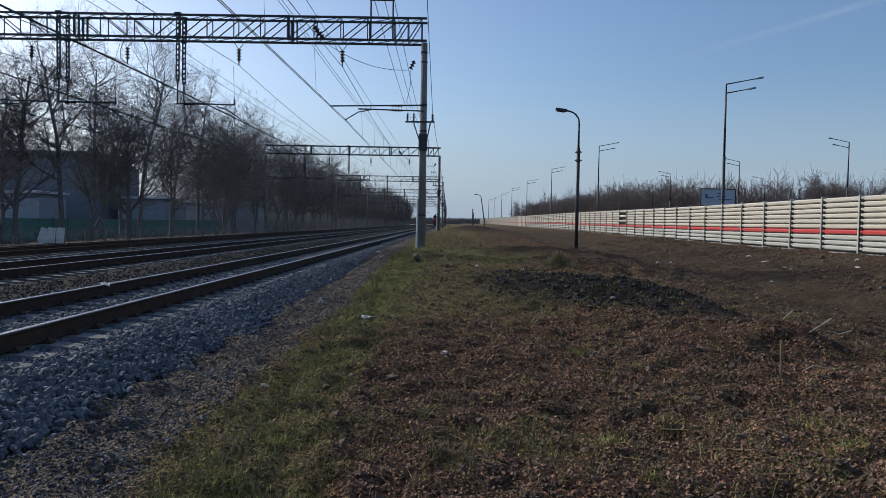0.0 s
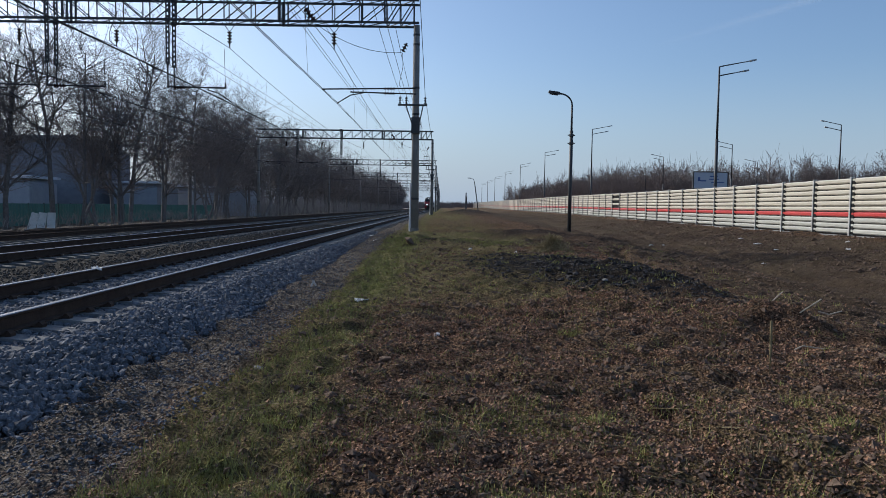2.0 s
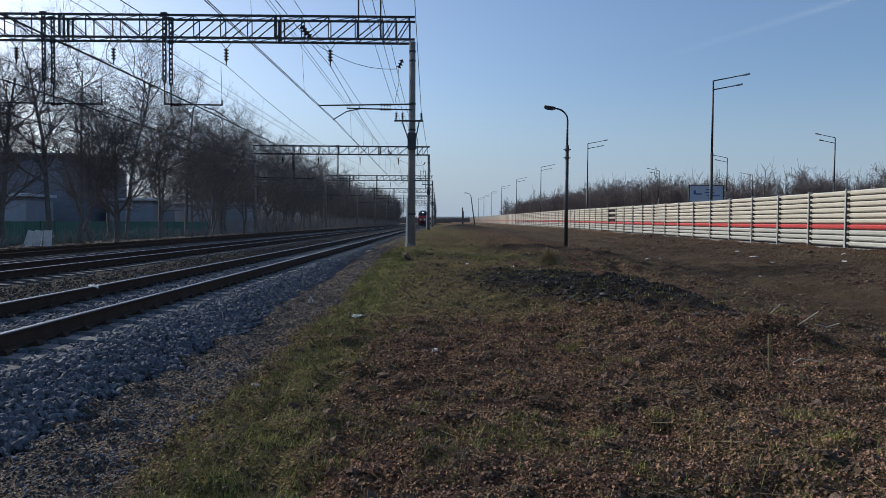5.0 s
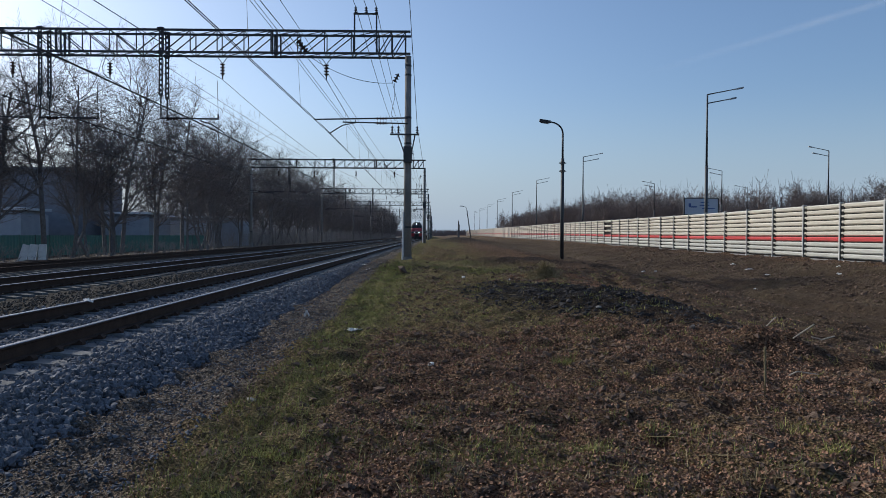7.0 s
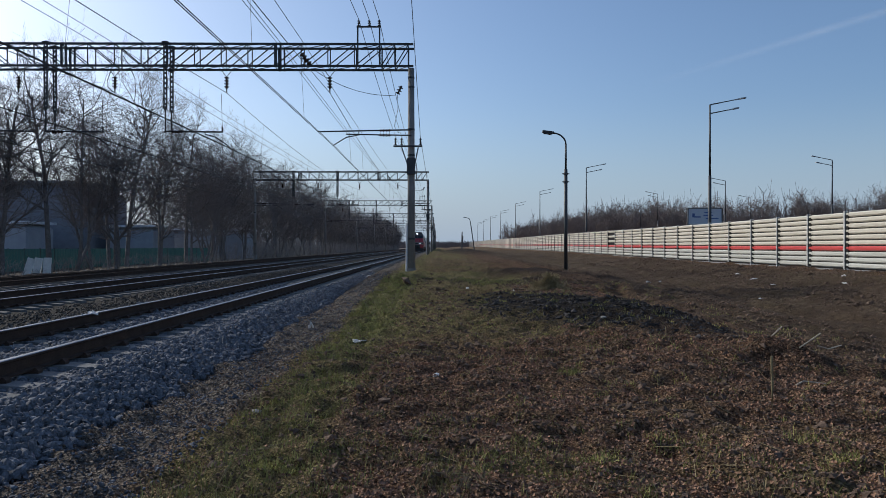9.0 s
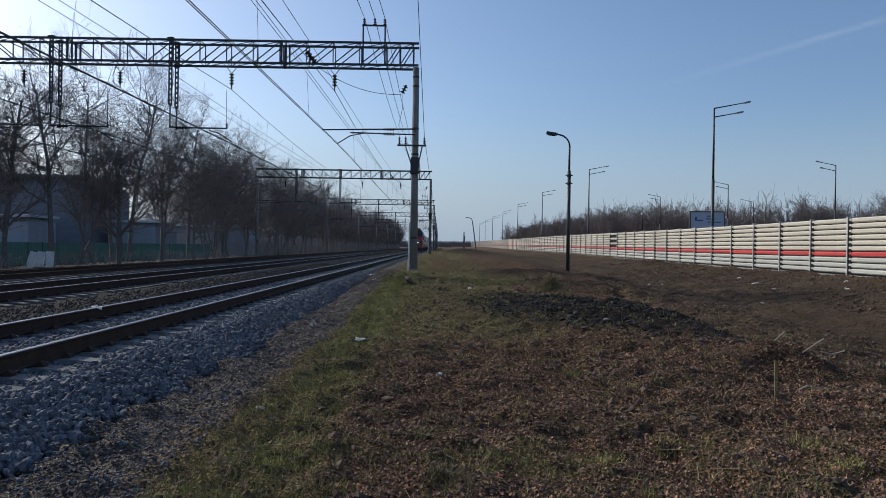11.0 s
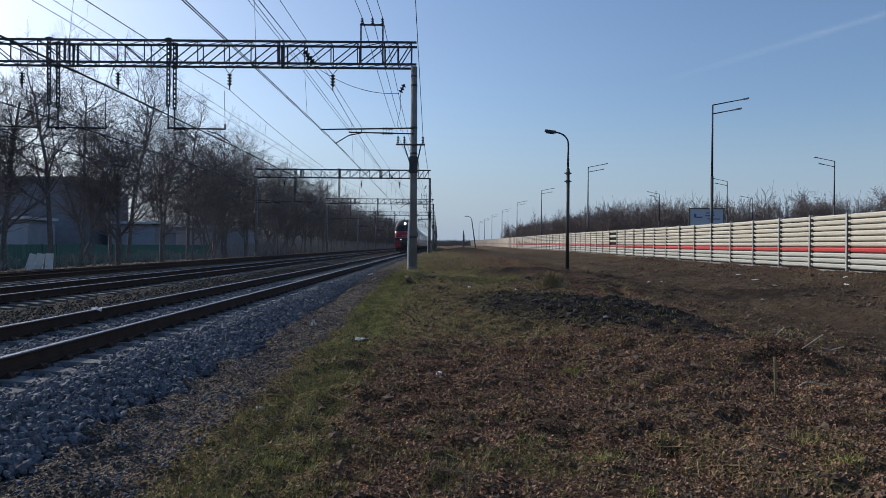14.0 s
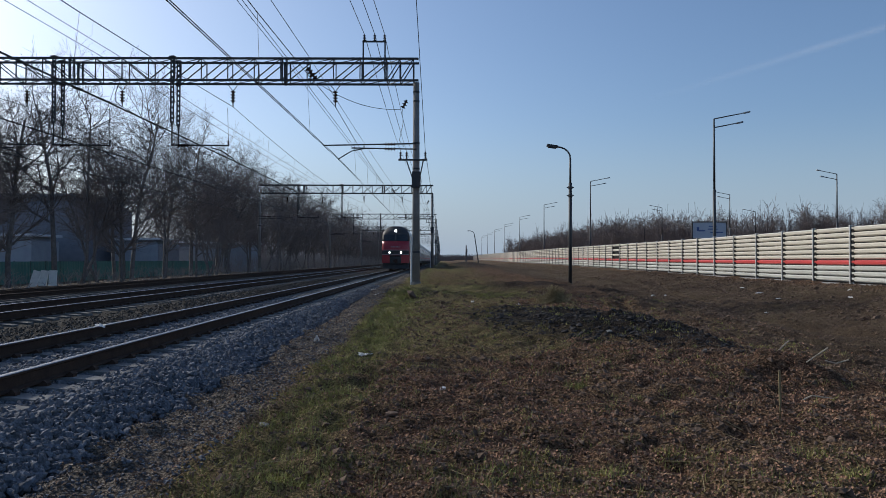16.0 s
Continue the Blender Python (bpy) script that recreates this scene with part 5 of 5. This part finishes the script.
# ---- ground cover and litter ----
def build_cover():
    rng = np.random.default_rng(41)

    def field(n, x0, x1, y0, y1, power=1.6):
        y = y0 + (y1 - y0) * rng.uniform(0, 1, n) ** power
        x = rng.uniform(x0, x1, n)
        return x, y

    # dead leaves: small bent quads
    x, y = field(150000, -2.2, 9.5, 3.2, 22)
    keep = (np.abs(x) < 1.5 + y * 0.68) & (rng.uniform(0, 1, len(x)) < np.where(x < -0.9, 0.12, 1) * np.where((x > 5) & (y > 8.5), 0.04, 1) * np.where((y > 11.5) & (x < 2.2), 0.1, 1)) & (vnoise(x * 1.3, y * 1.3, 12) > 0.22) & (ash_pile(x, y) > 1 + 0.8 * (vnoise(x, y, 33) - 0.5))
    x, y = x[keep], y[keep]
    n = len(x)
    pos = np.stack([x, y, ground_z(x, y) + rng.uniform(0.004, 0.034, n)], 1)
    shape = np.array([[-1, -0.55, 0.25], [0, -0.7, 0], [1, -0.3, 0.42], [1, 0.4, 0.25], [0, 0.7, 0], [-0.9, 0.5, 0.5]])
    s = (0.007 + 0.0095 * rng.uniform(0, 1, (n, 1)) ** 2) * (1 + np.clip(y[:, None] - 6, 0, 20) * 0.05) * np.ones((1, 3))
    v, f = scatter(shape, np.array([[0, 1, 4, 5], [1, 2, 3, 4]]), pos, turns(n, 0.8, rng), s)
    raw("dead_leaves", v, f, LEAF, "brown dead leaves strewn over the earth", "leaf litter", "stuff")

    # grass and straw blades in tufts
    for name, material, tufts, blades, lab, hh, sel in (("grass_tufts", GRASS, 4600, 15, "young green grass tufts", 0.055, 0), ("straw_tufts", STRAW, 2200, 10, "dry straw-coloured grass tufts", 0.045, 1)):
        x, y = field(tufts * 4, -2.4, 7.5, 3.2, 26, 1.5)
        edge = np.exp(-((x + 1.45) / 0.5) ** 2)
        patch = vnoise(x * 0.5, y * 0.35, 7) * 0.6 + vnoise(x * 2.2, y * 2.2, 8) * 0.4
        want = np.clip(edge * 0.7 + 0.8 * smooth(patch, 0.5, 0.66) * np.maximum((1 - smooth(y, 4.6, 7)) * (1.3 - 1.2 * smooth(x, 0.2, 1.8)), smooth(y, 9, 14) * (1 - smooth(x, 0.5, 4.5))) + 0.05, 0, 1)
        k = (rng.uniform(0, 1, len(x)) < want * (1.0 if sel == 0 else 0.8)) & (x > -1.95)
        x, y = x[k][:tufts], y[k][:tufts]
        tx, ty = np.repeat(x, blades), np.repeat(y, blades)
        n = len(tx)
        tx, ty = tx + rng.normal(0, 0.05, n), ty + rng.normal(0, 0.05, n)
        pos = np.stack([tx, ty, ground_z(tx, ty) - 0.008], 1)
        shape = np.array([[-0.5, 0, 0], [0.5, 0, 0], [0.35, 0.12, 0.55], [-0.35, 0.12, 0.55], [0.0, 0.42, 1.0]])
        h = hh * np.exp(rng.normal(0, 0.4, n))
        w = 0.006 * (1 + np.clip(ty - 6, 0, 20) * 0.08)
        v, f = scatter(shape, np.array([[0, 1, 2, 3]]), pos, turns(n, 0.35, rng), np.stack([w, h, h], 1))
        _, f2 = scatter(shape, np.array([[3, 2, 4]]), pos, turns(n, 0.1, rng), np.stack([w, h, h], 1))
        raw(name, v, f.tolist() + f2.tolist(), material, lab, "grass", "stuff")

    # soil crumbs and clods
    x, y = field(60000, -1.8, 9.5, 3.2, 26, 1.5)
    keep = (np.abs(x) < 1.2 + y * 0.68) & (rng.uniform(0, 1, len(x)) < np.where(x < -0.9, 0.35, 1) * np.where((y > 11.5) & (x < 2.2), 0.3, 1) * np.where((x > 5) & (y > 8.5), 0.3, 1)) & (ash_pile(x, y) > 0.9)
    x, y = x[keep], y[keep]
    n = len(x)
    s = 0.0135 * np.exp(rng.normal(0, 0.45, (n, 1))) * (1 + np.clip(y[:, None] - 5, 0, 25) * 0.035) * np.array([[1.3, 1.0, 0.8]])
    parts = [scatter(CRUMB, CRUMB_FACES, np.stack([x, y, ground_z(x, y) + 0.005], 1), turns(n, 0.6, rng), s)]
    for m, xa, xb, ya, yb, r0 in ((9000, 12.0, 17.0, 16, 60, 0.028), (13000, 5.0, 13.5, 9.5, 45, 0.019), (2600, -1.9, 7.0, 24, 60, 0.02)):
        x, y = rng.uniform(xa, xb, m), rng.uniform(ya, yb, m)
        s = r0 * np.exp(rng.normal(0, 0.5, (m, 1))) * np.array([[1.2, 1.0, 0.8]])
        parts.append(scatter(CRUMB, CRUMB_FACES, np.stack([x, y, ground_z(x, y) + 0.004], 1), turns(m, 0.5, rng), s))
    starts = np.cumsum([0] + [len(p[0]) for p in parts])
    raw("soil_clods", np.concatenate([p[0] for p in parts]), np.concatenate([p[1] + o for p, o in zip(parts, starts)]), SOIL, "loose dark crumbs and clods of soil", "soil", "stuff")
    # cinders on the ash heap
    x, y = rng.uniform(0.2, 6.0, 9000), rng.uniform(10.5, 20, 9000)
    k = ash_pile(x, y) < rng.uniform(0.6, 1.2, 9000)
    x, y = x[k], y[k]
    n = len(x)
    s = 0.02 * np.exp(rng.normal(0, 0.5, (n, 1))) * np.array([[1.2, 1.0, 0.7]])
    v, f = scatter(CRUMB, CRUMB_FACES, np.stack([x, y, ground_z(x, y) + 0.004], 1), turns(n, 0.6, rng), s)
    raw("ash_cinders", v, f, CINDER, "dark grey cinders on the ash heap", "ash", "stuff")
    # dry sticks lying about
    segs = []
    for _ in range(900):
        y0 = 3.4 + 22 * rng.uniform() ** 1.5
        x0 = rng.uniform(-1.6, min(7, 1.5 + y0 * 0.6))
        a, ln = rng.uniform(0, 2 * np.pi), rng.uniform(0.06, 0.3)
        x1, y1 = x0 + np.cos(a) * ln, y0 + np.sin(a) * ln
        segs.append((x0, y0, gz(x0, y0) + 0.012, x1, y1, gz(x1, y1) + rng.uniform(0.012, 0.05), 0.0035, 0.002))
    v, f = prism_arrays(segs, 4)
    raw("dry_stalks", v, f, STRAW, "dry pale plant stalks lying on the earth", "stalks", "stuff")


def grass_tuft(x, y, r, h, material, label, seed):
    """One clump of blades that lean outwards."""
    rng = np.random.default_rng(seed)
    n = 130
    a, d = rng.uniform(0, 2 * np.pi, n), r * rng.uniform(0, 1, n) ** 0.6
    px, py = np.cos(a) * d * 1.3, np.sin(a) * d
    pos = np.stack([px, py, ground_z(x + px, y + py) - gz(x, y) - 0.01], 1)
    shape = np.array([[-0.5, 0, 0], [0.5, 0, 0], [0.35, 0.15, 0.55], [-0.35, 0.15, 0.55], [0.0, 0.5, 0.95]])
    hh = h * np.exp(rng.normal(0, 0.3, n))
    size, rot = np.stack([np.full(n, 0.007), hh, hh], 1), turns(n, 0.35, rng)
    v, f = scatter(shape, np.array([[0, 1, 2, 3]]), pos, rot, size)
    _, f2 = scatter(shape, np.array([[3, 2, 4]]), pos, rot, size)
    ob = raw("grass_tuft", v, f.tolist() + f2.tolist(), material, label, "grass")
    ob["group"] = "single grass tufts"
    ob.matrix_basis = pose(x, y, gz(x, y))


def lump(name, x, y, r, material, label, category, group="", flat=0.6, seed=1):
    v, f = stone_shape(seed)
    bm = bmesh.new()
    vs = vtx(bm, [(a * r * 1.3, b * r, c * r * flat) for a, b, c in v])
    for q in f:
        bm.faces.new([vs[i] for i in q])
    ob = part(name, bm, material)
    ob.matrix_basis = pose(x, y, gz(x, y) + r * flat * 0.45, 0, 0, seed * 47)
    return tagged(ob, label, category, group)


def crumpled(name, x, y, z, w, h, label, seed):
    """A crumpled bag or sheet of paper."""
    bm = bmesh.new()
    r = random.Random(seed)
    g = [[bm.verts.new((w * (i / 5 - 0.5) + r.uniform(-1, 1) * w * 0.06, w * 0.6 * (j / 4 - 0.5) + r.uniform(-1, 1) * w * 0.06, h * r.uniform(0.1, 1.0) * (1 - abs(i / 2.5 - 1) * 0.6))) for i in range(6)] for j in range(5)]
    for a, b in zip(g, g[1:]):
        for i in range(5):
            bm.faces.new((a[i], a[i + 1], b[i + 1], b[i]))
    geom = bmesh.ops.extrude_face_region(bm, geom=bm.faces[:])
    for v in geom["geom"]:
        if isinstance(v, bmesh.types.BMVert):
            v.co.z -= 0.012
    ob = part(name, bm, PAPER)
    ob.matrix_basis = pose(x, y, z, 0, 0, seed * 61)
    return tagged(ob, label, "litter", "litter")


build_cover()
crumpled("plastic_bag", -1.35, 12.07, gz(-1.35, 12.07) + 0.01, 0.26, 0.07, "crumpled white plastic scrap on the grass", 1)
crumpled("plastic_bag", -6.03, 12.6, RAIL - 0.03, 0.26, 0.09, "crumpled white plastic bag beside the rail", 2)
crumpled("paper_scrap", -2.49, 14.1, gz(-2.49, 14.1) + 0.01, 0.1, 0.16, "white paper scrap on the gravel edge", 3)
for i, (px, py, w) in enumerate(((-3.0, 27.0, 0.5), (-2.75, 29.0, 0.45), (-2.3, 25.5, 0.35), (0.9, 22.0, 0.2), (2.1, 20.0, 0.16), (8.5, 29, 0.3), (9.6, 31, 0.25), (12.6, 27, 0.4), (13.0, 29.5, 0.5), (14.2, 25.0, 0.35), (15.0, 26.4, 0.3), (13.8, 33, 0.35), (15.6, 22.5, 0.3), (10.8, 24.0, 0.25))):
    crumpled("paper_scrap", px, py, gz(px, py) + 0.01, w * 0.6, 0.08, "scrap of pale litter on the bare earth", 10 + i)
lump("stone", -0.02, 8.4, 0.042, PAPER, "small pale stone on the leaves", "stone", "stones", 0.8, 2)
for i, (px, py, r) in enumerate(((-1.75, 6.9, 0.05), (-0.55, 7.35, 0.06), (-1.6, 7.6, 0.05), (2.6, 9.5, 0.045), (3.0, 13.0, 0.06), (1.7, 6.2, 0.03))):
    lump("stone", px, py, r, SOIL if i % 2 else CONCRETE, "rough stone lying in the grass", "stone", "stones", 0.6, 3 + i)

for i, (px, py, r, h, dry) in enumerate(((0.1, 4.75, 0.2, 0.09, 1), (1.2, 5.3, 0.13, 0.07, 0), (1.62, 8.9, 0.12, 0.1, 0), (1.9, 5.9, 0.14, 0.06, 0), (2.92, 5.2, 0.14, 0.08, 0), (3.06, 5.9, 0.17, 0.08, 0), (2.05, 4.45, 0.13, 0.08, 1), (-0.75, 4.6, 0.16, 0.08, 0), (-1.2, 5.3, 0.15, 0.07, 0), (-0.35, 5.4, 0.14, 0.06, 1))):
    grass_tuft(px, py, r, h, STRAW if dry else GRASS, "small tuft of dry straw-coloured grass" if dry else "small tuft of fresh green grass", 500 + i)

# upright stake
bm = bmesh.new()
pipe(bm, [(0, 0, -0.1), (0.004, 0, 0.2), (-0.002, 0, 0.5)], 0.013, 8)
stake = part("stake", bm, STRAW)
stake.matrix_basis = pose(3.22, 6.9, gz(3.22, 6.9))
tagged(stake, "thin dry wooden stake upright in the earth", "stake")

# broken branches by the bank
for i, (x, y, pts) in enumerate(((4.9, 9.7, [(0, 0, 0.02), (0.14, 0.05, 0.09), (0.34, 0.1, 0.2)]), (5.15, 9.7, [(0, 0, 0.1), (0.15, 0, 0.06), (0.35, 0.05, 0.1)]), (4.3, 8.5, [(-0.05, 0, 0.03), (0.05, 0, 0.08), (0.32, 0.02, 0.04)]), (4.7, 10.1, [(0, 0, 0.02), (0.1, 0, 0.12), (0.16, 0.02, 0.16)]))):
    bm = bmesh.new()
    pipe(bm, pts, 0.009, 6)
    ob = part("broken_branch", bm, PALEWOOD)
    ob.matrix_basis = pose(x, y, gz(x, y))
    tagged(ob, "pale broken branch on the ground", "branch", "broken branches")

# brush pile beyond the ash heap
rng = np.random.default_rng(77)
segs = []
for _ in range(800):
    a, r0 = rng.uniform(0, 2 * np.pi), abs(rng.normal(0, 0.24))
    x0, y0, z0 = 3.15 + np.cos(a) * r0 * 1.2, 20.5 + np.sin(a) * r0 * 0.7, max(0.0, 0.34 * (1 - r0 / 0.65)) * rng.uniform(0.2, 1)
    b, ln = rng.uniform(0, 2 * np.pi), rng.uniform(0.05, 0.24)
    g0 = gz(x0, y0)
    segs.append((x0, y0, g0 + z0, x0 + np.cos(b) * ln, y0 + np.sin(b) * ln, g0 + max(0.0, z0 + rng.uniform(-0.15, 0.2)), 0.012, 0.008))
v, f = prism_arrays(segs, 4)
raw("brush_pile", v, f, STRAW, "small heap of dry grey brushwood", "brush pile", "stuff")


# ---- movement ----
def motions():
    times = [0.5 * i for i in range(33)]
    front = lambda t: 80.0 + 14.5 * (16.0 - t)
    walk(loco, [(t, pose(TRAIN_X, front(t), RAIL)) for t in times])
    for i, c in enumerate(coaches):
        walk(c, [(t, pose(TRAIN_X, front(t) + 21.9 + 24.6 * i, RAIL)) for t in times])


motions()
